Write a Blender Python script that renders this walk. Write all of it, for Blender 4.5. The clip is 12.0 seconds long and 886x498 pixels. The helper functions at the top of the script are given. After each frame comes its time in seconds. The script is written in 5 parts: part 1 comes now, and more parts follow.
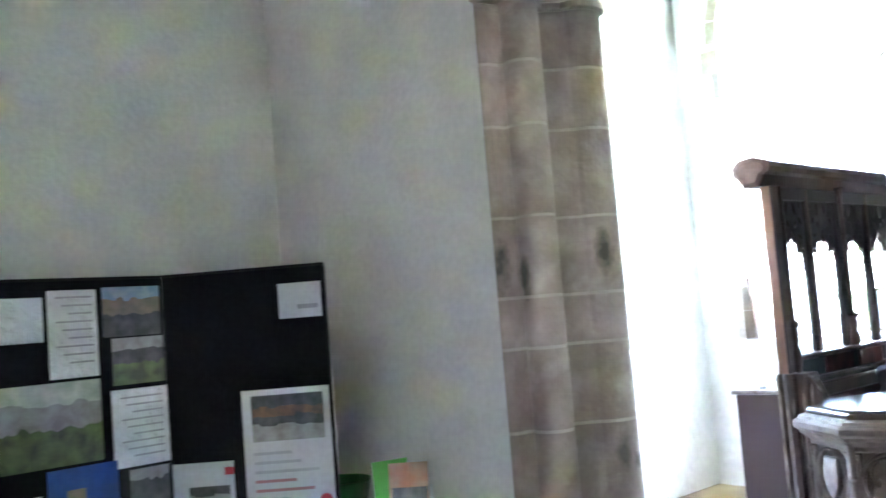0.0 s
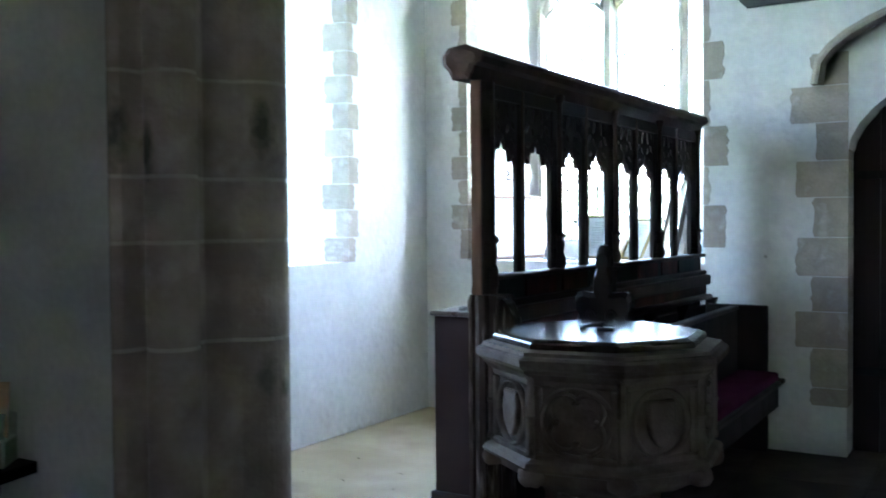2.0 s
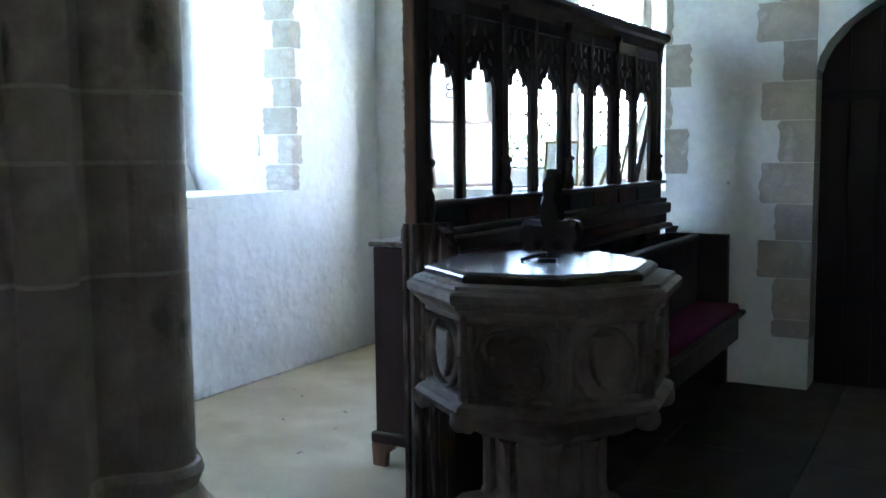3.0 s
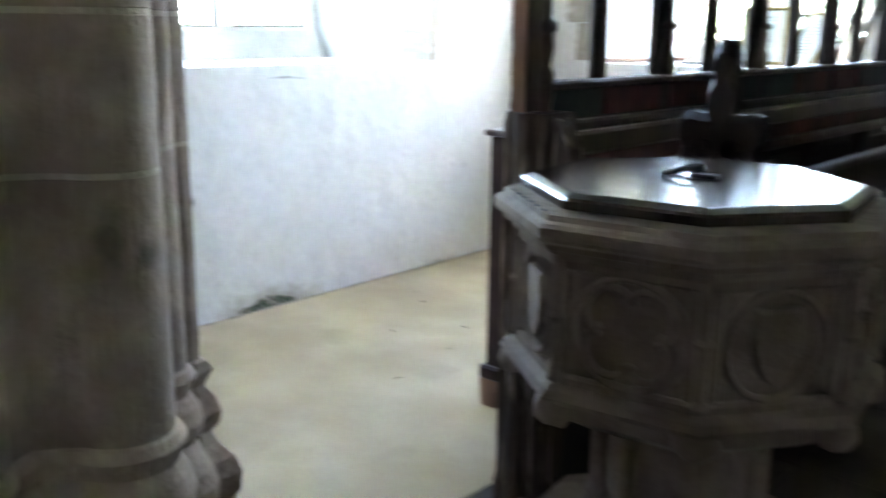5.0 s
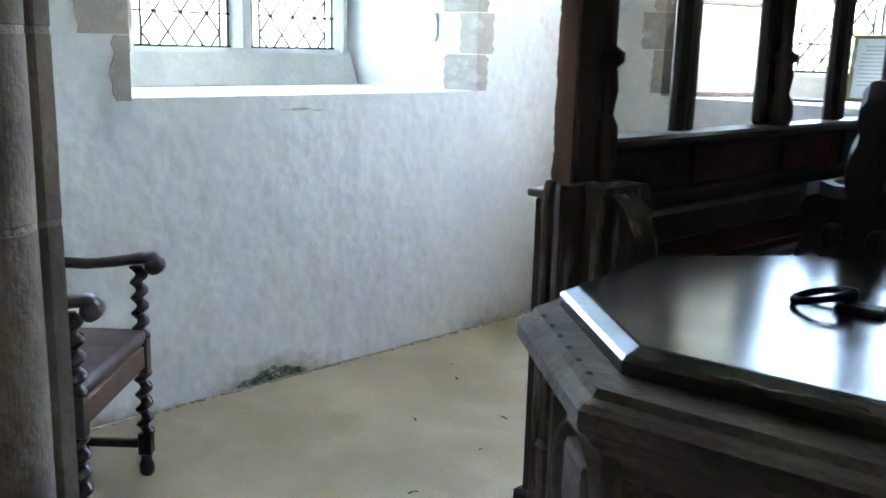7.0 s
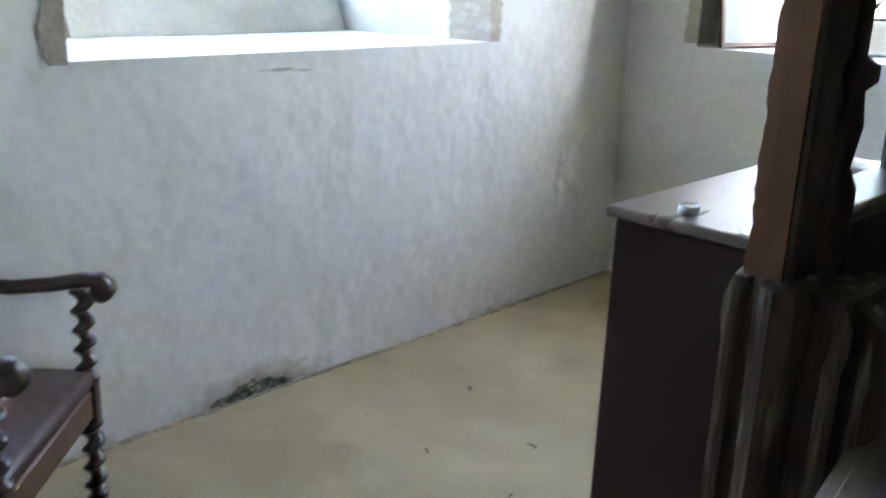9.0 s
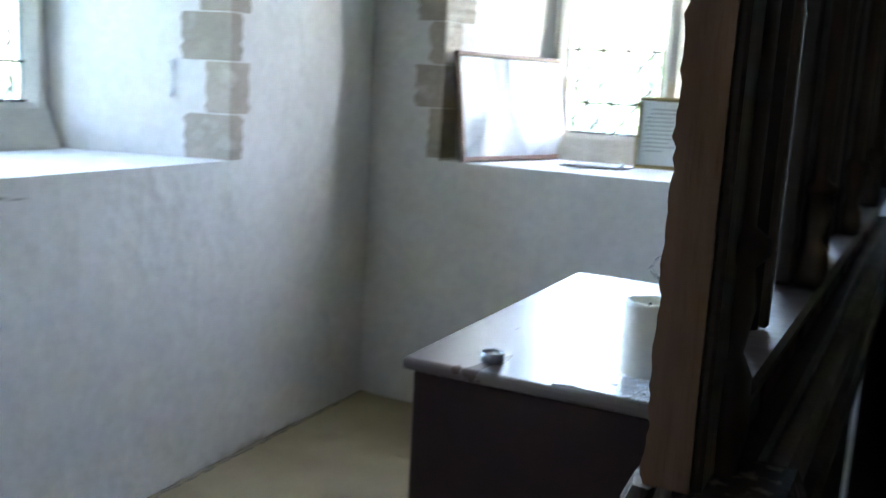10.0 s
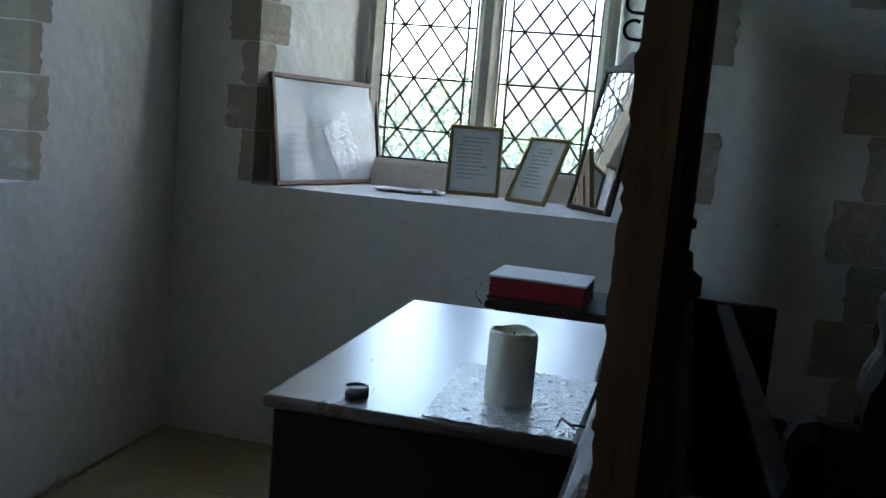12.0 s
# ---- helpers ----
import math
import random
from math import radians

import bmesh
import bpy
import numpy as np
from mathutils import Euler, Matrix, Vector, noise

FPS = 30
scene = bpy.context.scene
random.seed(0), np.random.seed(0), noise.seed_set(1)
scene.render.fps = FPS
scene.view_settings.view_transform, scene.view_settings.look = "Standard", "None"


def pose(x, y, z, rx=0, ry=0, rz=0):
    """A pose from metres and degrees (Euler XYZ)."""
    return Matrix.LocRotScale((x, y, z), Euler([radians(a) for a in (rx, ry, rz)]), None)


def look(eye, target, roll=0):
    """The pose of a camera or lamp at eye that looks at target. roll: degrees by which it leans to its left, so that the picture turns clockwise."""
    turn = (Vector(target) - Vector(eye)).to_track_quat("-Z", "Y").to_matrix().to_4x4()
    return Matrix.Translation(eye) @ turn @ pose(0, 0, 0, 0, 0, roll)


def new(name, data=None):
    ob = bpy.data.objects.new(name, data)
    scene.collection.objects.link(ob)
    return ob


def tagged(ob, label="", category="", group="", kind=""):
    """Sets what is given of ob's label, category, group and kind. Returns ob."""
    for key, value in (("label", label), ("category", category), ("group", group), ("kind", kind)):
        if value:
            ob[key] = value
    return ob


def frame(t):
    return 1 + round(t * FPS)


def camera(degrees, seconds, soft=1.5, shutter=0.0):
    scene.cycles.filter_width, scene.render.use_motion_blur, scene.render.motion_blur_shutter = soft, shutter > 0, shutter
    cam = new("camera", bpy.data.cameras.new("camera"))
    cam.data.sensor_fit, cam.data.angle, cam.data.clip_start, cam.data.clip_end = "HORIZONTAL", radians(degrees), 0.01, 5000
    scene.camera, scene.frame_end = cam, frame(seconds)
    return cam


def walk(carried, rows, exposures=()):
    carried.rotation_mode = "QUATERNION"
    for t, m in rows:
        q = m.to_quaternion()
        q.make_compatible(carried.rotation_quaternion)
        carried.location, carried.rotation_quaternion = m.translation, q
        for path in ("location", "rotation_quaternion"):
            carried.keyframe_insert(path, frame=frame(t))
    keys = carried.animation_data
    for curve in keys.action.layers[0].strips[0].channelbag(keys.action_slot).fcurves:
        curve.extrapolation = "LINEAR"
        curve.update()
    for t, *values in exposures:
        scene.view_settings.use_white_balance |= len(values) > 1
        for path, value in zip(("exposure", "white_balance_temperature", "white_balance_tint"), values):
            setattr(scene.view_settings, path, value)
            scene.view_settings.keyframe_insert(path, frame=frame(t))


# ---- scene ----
cam = camera(50.9, 12.0, shutter=0.5)
PATH = [
    (0, (0.793, 0.57, 1.443), (-0.631, 1.968, 1.591), -4.6),
    (0.5, (0.727, 0.678, 1.364), (-0.585, 2.176, 1.55), -4.2),
    (1, (0.758, 0.918, 1.371), (-0.513, 2.457, 1.5), -2.4),
    (1.5, (0.758, 1.08, 1.361), (-0.406, 2.706, 1.398), -1.9),
    (2, (0.645, 1.293, 1.364), (-0.396, 3.0, 1.309), -0.5),
    (2.5, (0.616, 1.445, 1.339), (-0.381, 3.173, 1.205), -0.5),
    (4.5, (0.445, 2.249, 1.325), (-0.597, 3.905, 0.912), 1.0),
    (5, (0.343, 2.459, 1.305), (-0.946, 3.913, 0.835), 0.6),
    (5.5, (0.307, 2.662, 1.328), (-1.263, 3.832, 0.921), -1.3),
    (6, (0.233, 2.805, 1.317), (-1.289, 4.032, 0.897), -0.3),
    (6.5, (0.084, 2.947, 1.313), (-1.308, 4.326, 0.917), 1.5),
    (8.5, (-0.524, 3.354, 1.329), (-1.97, 4.61, 0.755), 1.6),
    (9, (-0.653, 3.406, 1.386), (-1.965, 4.799, 0.804), 2.2),
    (9.5, (-0.729, 3.451, 1.447), (-1.914, 4.98, 0.939), 2.9),
    (10, (-0.877, 3.521, 1.426), (-1.747, 5.287, 1.074), 3.0),
    (10.5, (-0.983, 3.501, 1.423), (-1.608, 5.375, 1.115), 3.5),
    (11, (-1.011, 3.499, 1.422), (-1.529, 5.409, 1.135), 4.3),
    (11.5, (-1.02, 3.506, 1.421), (-1.472, 5.434, 1.142), 5.1),
    (12, (-1.013, 3.505, 1.427), (-1.456, 5.436, 1.152), 4.9),
]
EXPOSURES = [(0.0, 9.6, 6200, 22), (0.5, 9.1, 6100, 20), (1.0, 8.3, 6000, 18), (1.5, 7.4, 6000, 16), (2.0, 7.0, 6000, 15), (2.5, 6.8, 6000, 15), (4.5, 7.3, 6700, 17), (5.0, 7.6, 7000, 17), (5.5, 7.3, 6700, 17), (6.5, 6.9, 6700, 15), (8.5, 6.7, 7200, 17), (9.5, 6.45, 7000, 16), (10.0, 6.0, 6700, 16), (10.5, 5.5, 6600, 16), (11.0, 4.8, 6500, 14), (12.0, 4.15, 6600, 13)]
walk(cam, [(t, look(eye, target, roll)) for t, eye, target, roll in PATH], EXPOSURES)

# ---- light ----
world = bpy.data.worlds.new("sky")
scene.world = world
world.use_nodes = True
wn = world.node_tree.nodes
sky = wn.new("ShaderNodeTexSky")
sky.sky_type, sky.sun_disc = "NISHITA", False
sky.sun_elevation, sky.sun_rotation = radians(40), radians(98)
sky.air_density, sky.dust_density = 1.0, 3.0
wn["Background"].inputs["Strength"].default_value = 0.15
world.node_tree.links.new(sky.outputs[0], wn["Background"].inputs[0])
sun = new("sun", bpy.data.lights.new("sun", "SUN"))
sun.data.energy, sun.data.angle, sun.data.color = 1.8, radians(1), (1.0, 0.96, 0.9)
sun.matrix_world = look((14, -2, 12), (0, 0, 0))

# ---- materials ----
def material(name, color, rough=0.8, metal=0.0, dark=None, scale=6.0, amount=0.5, grain=60.0, bump=0.15, spread=0.0, stretch=(1, 1, 1), spec=0.5, dist=0.02, stain=None, stain_scale=1.2, stain_low=0.55, stain_high=0.75, lump=2.5, fine_relief=1.0, soft_relief=0.0):
    """Base colour broken up at two scales, with a stain colour in patches, fine relief, and a little difference from piece to piece."""
    m = bpy.data.materials.new(name)
    m.use_nodes = True
    n, l = m.node_tree.nodes, m.node_tree.links
    b = n["Principled BSDF"]
    b.inputs["Roughness"].default_value, b.inputs["Metallic"].default_value = rough, metal
    b.inputs["Specular IOR Level"].default_value = spec
    co = n.new("ShaderNodeTexCoord")
    geo = n.new("ShaderNodeNewGeometry")
    mp = n.new("ShaderNodeMapping")
    mp.inputs["Scale"].default_value = stretch
    l.new(geo.outputs["Position"], mp.inputs["Vector"])
    big, fine = n.new("ShaderNodeTexNoise"), n.new("ShaderNodeTexNoise")
    big.inputs["Scale"].default_value, big.inputs["Detail"].default_value = scale, 5
    fine.inputs["Scale"].default_value, fine.inputs["Detail"].default_value = grain, 4
    l.new(mp.outputs[0], big.inputs["Vector"]), l.new(mp.outputs[0], fine.inputs["Vector"])
    d = dark or tuple(c * 0.6 for c in color)
    ramp = n.new("ShaderNodeMapRange")
    ramp.inputs["From Min"].default_value, ramp.inputs["From Max"].default_value = 0.35, 0.65
    ramp.inputs["To Max"].default_value = amount
    l.new(big.outputs["Fac"], ramp.inputs["Value"])
    mix = n.new("ShaderNodeMix")
    mix.data_type = "RGBA"
    mix.inputs[6].default_value, mix.inputs[7].default_value = (*color, 1), (*d, 1)
    l.new(ramp.outputs[0], mix.inputs[0])
    out = mix.outputs[2]
    if stain:
        st = n.new("ShaderNodeTexNoise")
        st.inputs["Scale"].default_value, st.inputs["Detail"].default_value = stain_scale, 6
        l.new(mp.outputs[0], st.inputs["Vector"])
        sr = n.new("ShaderNodeMapRange")
        sr.inputs["From Min"].default_value, sr.inputs["From Max"].default_value, sr.inputs["To Max"].default_value = stain_low, stain_high, 0.8
        l.new(st.outputs["Fac"], sr.inputs["Value"])
        sm = n.new("ShaderNodeMix")
        sm.data_type = "RGBA"
        sm.inputs[7].default_value = (*stain, 1)
        l.new(sr.outputs[0], sm.inputs[0]), l.new(out, sm.inputs[6])
        out = sm.outputs[2]
    hsv = n.new("ShaderNodeHueSaturation")
    vary = n.new("ShaderNodeMath")
    vary.operation, vary.inputs[1].default_value = "MULTIPLY", 0.25
    l.new(fine.outputs["Fac"], vary.inputs[0])
    add = n.new("ShaderNodeMath")
    add.operation, add.inputs[1].default_value = "ADD", 0.875
    l.new(vary.outputs[0], add.inputs[0])
    val = add.outputs[0]
    if spread:
        info = n.new("ShaderNodeObjectInfo")
        sp = n.new("ShaderNodeMath")
        sp.operation, sp.inputs[1].default_value, sp.inputs[2].default_value = "MULTIPLY_ADD", spread, 1 - spread / 2
        l.new(info.outputs["Random"], sp.inputs[0])
        mu = n.new("ShaderNodeMath")
        mu.operation = "MULTIPLY"
        l.new(val, mu.inputs[0]), l.new(sp.outputs[0], mu.inputs[1])
        val = mu.outputs[0]
    l.new(val, hsv.inputs["Value"]), l.new(out, hsv.inputs["Color"])
    l.new(hsv.outputs[0], b.inputs["Base Color"])
    rr = n.new("ShaderNodeMapRange")
    rr.inputs["To Min"].default_value, rr.inputs["To Max"].default_value = max(0.02, rough - 0.1), min(1, rough + 0.1)
    l.new(big.outputs["Fac"], rr.inputs["Value"]), l.new(rr.outputs[0], b.inputs["Roughness"])
    if bump:
        su = n.new("ShaderNodeMath")
        su.operation = "MULTIPLY_ADD"
        su.inputs[1].default_value = lump
        fw = n.new("ShaderNodeMath")
        fw.operation, fw.inputs[1].default_value = "MULTIPLY", fine_relief
        l.new(fine.outputs["Fac"], fw.inputs[0])
        l.new(big.outputs["Fac"], su.inputs[0]), l.new(fw.outputs[0], su.inputs[2])
        if soft_relief:
            so = n.new("ShaderNodeTexNoise")
            so.inputs["Scale"].default_value, so.inputs["Detail"].default_value, so.inputs["Roughness"].default_value = soft_relief, 2.5, 0.4
            l.new(geo.outputs["Position"], so.inputs["Vector"]), l.new(so.outputs["Fac"], su.inputs[0])
        bp = n.new("ShaderNodeBump")
        bp.inputs["Strength"].default_value, bp.inputs["Distance"].default_value = bump, dist
        l.new(su.outputs[0], bp.inputs["Height"]), l.new(bp.outputs[0], b.inputs["Normal"])
    return m


PLASTER = material("limewashed_plaster", (0.76, 0.735, 0.71), 0.92, scale=4.5, dark=(0.69, 0.67, 0.635), amount=0.6, grain=26, bump=0.5, dist=0.018, lump=2.2, fine_relief=0.14, soft_relief=6.5, stain=(0.62, 0.57, 0.5), stain_scale=1.6, stain_low=0.6, stain_high=0.8)


def add_stains(m, spots, color, strength=0.85):
    """Dark algae stains with ragged edges at given places: centre and half-size of each."""
    n, l = m.node_tree.nodes, m.node_tree.links
    b = n["Principled BSDF"]
    out = b.inputs["Base Color"].links[0].from_socket
    geo = n.new("ShaderNodeNewGeometry")
    no = n.new("ShaderNodeTexNoise")
    no.inputs["Scale"].default_value, no.inputs["Detail"].default_value = 22, 5
    l.new(geo.outputs["Position"], no.inputs["Vector"])
    for c, half in spots:
        sub, dv, ln = n.new("ShaderNodeVectorMath"), n.new("ShaderNodeVectorMath"), n.new("ShaderNodeVectorMath")
        sub.operation, dv.operation, ln.operation = "SUBTRACT", "DIVIDE", "LENGTH"
        sub.inputs[1].default_value, dv.inputs[1].default_value = c, half
        l.new(geo.outputs["Position"], sub.inputs[0]), l.new(sub.outputs[0], dv.inputs[0]), l.new(dv.outputs[0], ln.inputs[0])
        ma = n.new("ShaderNodeMath")
        ma.operation, ma.inputs[1].default_value = "MULTIPLY_ADD", 1.6
        l.new(no.outputs["Fac"], ma.inputs[0]), l.new(ln.outputs["Value"], ma.inputs[2])
        mr = n.new("ShaderNodeMapRange")
        mr.inputs["From Min"].default_value, mr.inputs["From Max"].default_value = 1.1, 1.9
        mr.inputs["To Min"].default_value, mr.inputs["To Max"].default_value = strength, 0.0
        l.new(ma.outputs[0], mr.inputs["Value"])
        mx = n.new("ShaderNodeMix")
        mx.data_type = "RGBA"
        mx.inputs[7].default_value = (*color, 1)
        l.new(mr.outputs[0], mx.inputs[0]), l.new(out, mx.inputs[6])
        out = mx.outputs[2]
    l.new(out, b.inputs["Base Color"])


add_stains(PLASTER, (((-2.987, 5.13, 1.066), (0.03, 0.085, 0.006)), ((-2.987, 5.22, 1.06), (0.03, 0.04, 0.005)), ((-0.6, 7.025, 1.15), (0.011, 0.02, 0.011))), (0.24, 0.215, 0.18), 0.65)
add_stains(PLASTER, (((-2.987, 5.03, 0.03), (0.05, 0.3, 0.1)), ((-2.987, 6.2, 0.0), (0.05, 0.35, 0.05)), ((-2.987, 4.35, 0.0), (0.05, 0.25, 0.06))), (0.42, 0.36, 0.28))
PLASTER_OLD = material("aged_plaster", (0.66, 0.64, 0.6), 0.92, scale=3, dark=(0.58, 0.555, 0.51), amount=0.6, grain=40, bump=0.25, dist=0.01)
STONE = material("limestone", (0.405, 0.315, 0.255), 0.9, scale=7, dark=(0.25, 0.19, 0.155), amount=0.8, grain=50, bump=0.4, dist=0.014, spread=0.3, stain=(0.46, 0.375, 0.305), stain_scale=9, stain_low=0.56, stain_high=0.74, fine_relief=0.5)
add_stains(STONE, (((-1.285, 2.87, 1.6), (0.03, 0.05, 0.09)), ((-1.235, 2.935, 1.56), (0.03, 0.04, 0.07)), ((-1.13, 3.24, 1.63), (0.03, 0.05, 0.08))), (0.035, 0.045, 0.028))
add_stains(STONE, (((-1.125, 3.25, 0.94), (0.04, 0.03, 0.07)), ((-1.12, 3.31, 0.9), (0.04, 0.03, 0.03))), (0.07, 0.065, 0.045), 0.6)
QUOIN = material("quoin_stone", (0.46, 0.395, 0.325), 0.9, scale=9, dark=(0.33, 0.28, 0.23), amount=0.8, grain=60, bump=0.4, dist=0.01, spread=0.3, stain=(0.58, 0.54, 0.48), stain_scale=9, stain_low=0.56, stain_high=0.72)
TRACERY = material("window_stone", (0.62, 0.585, 0.52), 0.9, scale=8, amount=0.35, grain=60, bump=0.25, dist=0.01)
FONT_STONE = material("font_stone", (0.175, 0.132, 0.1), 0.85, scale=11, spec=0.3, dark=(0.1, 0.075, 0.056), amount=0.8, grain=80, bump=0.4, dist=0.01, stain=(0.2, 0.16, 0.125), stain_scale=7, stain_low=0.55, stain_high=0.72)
MORTAR = material("mortar", (0.5, 0.41, 0.33), 0.95, scale=12, bump=0.3)
MATTING = material("tan_matting", (0.44, 0.35, 0.23), 0.95, scale=2.6, dark=(0.35, 0.27, 0.17), amount=0.9, grain=140, bump=0.4, dist=0.006, stain=(0.3, 0.235, 0.15), stain_scale=3.5, stain_low=0.58, stain_high=0.85)
FLAG = material("flagstone", (0.06, 0.05, 0.041), 0.88, scale=5, spec=0.15, dark=(0.04, 0.033, 0.027), amount=0.8, grain=60, bump=0.2, spread=0.3)
OAK_DARK = material("dark_oak", (0.048, 0.028, 0.018), 0.5, spec=0.3, scale=9, dark=(0.026, 0.016, 0.012), amount=0.9, grain=90, bump=0.2, stretch=(1, 1, 0.15), dist=0.006)
OAK_BLACK = material("blackened_oak", (0.022, 0.0145, 0.011), 0.55, spec=0.22, scale=10, dark=(0.016, 0.011, 0.009), amount=0.9, grain=90, bump=0.2, stretch=(1, 1, 0.15), dist=0.006)
OAK_RAW = material("raw_oak_edge", (0.31, 0.17, 0.097), 0.75, scale=11, dark=(0.11, 0.054, 0.032), amount=0.9, grain=60, bump=0.5, stretch=(1, 1, 0.12), dist=0.01)
OAK_WORN = material("worn_grey_oak", (0.062, 0.04, 0.028), 0.7, spec=0.2, scale=10, dark=(0.028, 0.02, 0.015), amount=0.9, stain=(0.3, 0.26, 0.22), stain_scale=60, stain_low=0.54, stain_high=0.72, grain=70, bump=0.5, stretch=(1, 1, 0.1), dist=0.01)
LID_WOOD = material("polished_lid", (0.045, 0.03, 0.022), 0.22, scale=9, dark=(0.024, 0.016, 0.012), amount=0.9, grain=45, bump=0.12, stretch=(0.3, 1, 1), dist=0.004, spec=0.6)
MAHOGANY = material("dark_mahogany", (0.03, 0.014, 0.014), 0.5, spec=0.25, scale=9, dark=(0.038, 0.018, 0.015), amount=0.7, grain=70, bump=0.02, stretch=(1, 0.2, 1), dist=0.004)
CHAIR_WOOD = material("chair_wood", (0.035, 0.015, 0.011), 0.3, scale=12, amount=0.7, grain=90, bump=0.08, dist=0.004)
LEATHER = material("brown_leather", (0.08, 0.034, 0.03), 0.45, scale=18, amount=0.5, grain=180, bump=0.25, dist=0.004)
RED_PAINT = material("faded_red_paint", (0.065, 0.012, 0.01), 0.65, spec=0.25, scale=9, dark=(0.025, 0.009, 0.008), amount=0.9, bump=0.15)
GREEN_PAINT = material("faded_green_paint", (0.013, 0.024, 0.021), 0.65, spec=0.25, scale=9, dark=(0.01, 0.014, 0.012), amount=0.9, bump=0.15)
IRON = material("black_iron", (0.015, 0.014, 0.014), 0.5, metal=0.7, scale=20, bump=0.2)
LEAD = material("lead_came", (0.06, 0.06, 0.062), 0.6, metal=0.4, scale=20, bump=0.1)
FELT = material("black_felt", (0.009, 0.009, 0.011), 0.95, scale=60, grain=300, bump=0.05, spec=0.2)
PAPER = material("white_paper", (0.78, 0.78, 0.78), 0.6, scale=3, dark=(0.72, 0.72, 0.73), amount=0.5, bump=0.02)
CUSHION = material("magenta_cushion", (0.1, 0.005, 0.043), 0.95, spec=0.2, scale=10, amount=0.5, grain=160, bump=0.3)
WAX = material("ivory_wax", (0.88, 0.84, 0.74), 0.45, scale=8, amount=0.1, bump=0.05)
GRASS = material("grass", (0.1, 0.17, 0.05), 0.95, scale=3, dark=(0.06, 0.11, 0.035), amount=0.9, grain=30, bump=0.5)
LEAF = material("leaf", (0.11, 0.17, 0.06), 0.7, scale=5, dark=(0.04, 0.08, 0.022), amount=0.9, grain=20, bump=0.1, spread=0.4)
ROOF_PLASTER = material("ceiling_plaster", (0.7, 0.68, 0.64), 0.95, scale=2, amount=0.3, bump=0.15)


def glass_material(name, tint, gloss, dust_veil=0.0, share=0.035):
    m = bpy.data.materials.new(name)
    m.use_nodes = True
    n, l = m.node_tree.nodes, m.node_tree.links
    n.remove(n["Principled BSDF"])
    tr, gl, mx = n.new("ShaderNodeBsdfTransparent"), n.new("ShaderNodeBsdfGlossy"), n.new("ShaderNodeMixShader")
    tr.inputs[0].default_value = (*tint, 1)
    gl.inputs["Roughness"].default_value = gloss
    mx.inputs[0].default_value = share
    l.new(tr.outputs[0], mx.inputs[1]), l.new(gl.outputs[0], mx.inputs[2])
    last = mx
    if dust_veil:
        # grime on old glass plus a whitish veil mixed in for the sky's glare
        tl, mx2 = n.new("ShaderNodeBsdfTranslucent"), n.new("ShaderNodeMixShader")
        tl.inputs[0].default_value = (0.8, 0.88, 0.86, 1)
        mx2.inputs[0].default_value = dust_veil
        l.new(mx.outputs[0], mx2.inputs[1]), l.new(tl.outputs[0], mx2.inputs[2])
        last = mx2
    l.new(last.outputs[0], n["Material Output"].inputs["Surface"])
    return m


GLASS = glass_material("old_window_glass", (0.96, 0.98, 0.975), 0.05, 0.1)
PICTURE_GLASS = glass_material("picture_glass", (0.97, 0.98, 0.98), 0.02, share=0.015)
MIRROR = bpy.data.materials.new("mirror_silver")
MIRROR.use_nodes = True
MIRROR.node_tree.nodes["Principled BSDF"].inputs["Metallic"].default_value = 1.0
MIRROR.node_tree.nodes["Principled BSDF"].inputs["Roughness"].default_value = 0.03
MIRROR.node_tree.nodes["Principled BSDF"].inputs["Base Color"].default_value = (0.9, 0.92, 0.92, 1)


# ---- building helpers ----
def mesh_of(name, bm, mat):
    bmesh.ops.recalc_face_normals(bm, faces=bm.faces)
    me = bpy.data.meshes.new(name)
    bm.to_mesh(me)
    bm.free()
    me.materials.append(mat)
    return me


def part(name, bm, mat, parent=None, label="", m=None):
    ob = new(name, mesh_of(name, bm, mat) if isinstance(bm, bmesh.types.BMesh) else bm)
    if m is not None:
        ob.matrix_basis = m
    ob.parent = parent
    if label:
        ob["label"] = label
    return ob


def thing(name, label, category, m=None, group=""):
    ob = new(name)
    ob.empty_display_size = 0.1
    if m is not None:
        ob.matrix_basis = m
    return tagged(ob, label, category, group)


def setting(name, bm, mat, label="", category=""):
    return tagged(part(name, bm, mat), label, category, kind="structure")


def smooth(ob):
    for p in ob.data.polygons:
        p.use_smooth = True
    return ob


def box(x0, x1, y0, y1, z0, z1, bevel=0.0, bm=None, segments=1):
    own = bmesh.new()
    c = Vector(((x0 + x1) / 2, (y0 + y1) / 2, (z0 + z1) / 2))
    bmesh.ops.create_cube(own, size=1, matrix=Matrix.Translation(c) @ Matrix.Diagonal((abs(x1 - x0), abs(y1 - y0), abs(z1 - z0), 1)))
    if bevel:
        bmesh.ops.bevel(own, geom=own.edges[:], offset=bevel, segments=segments, affect="EDGES", profile=0.5)
    return join(bm, own)


def join(bm, own):
    if bm is None:
        return own
    tmp = bpy.data.meshes.new("tmp")
    own.to_mesh(tmp)
    own.free()
    bm.from_mesh(tmp)
    bpy.data.meshes.remove(tmp)
    return bm


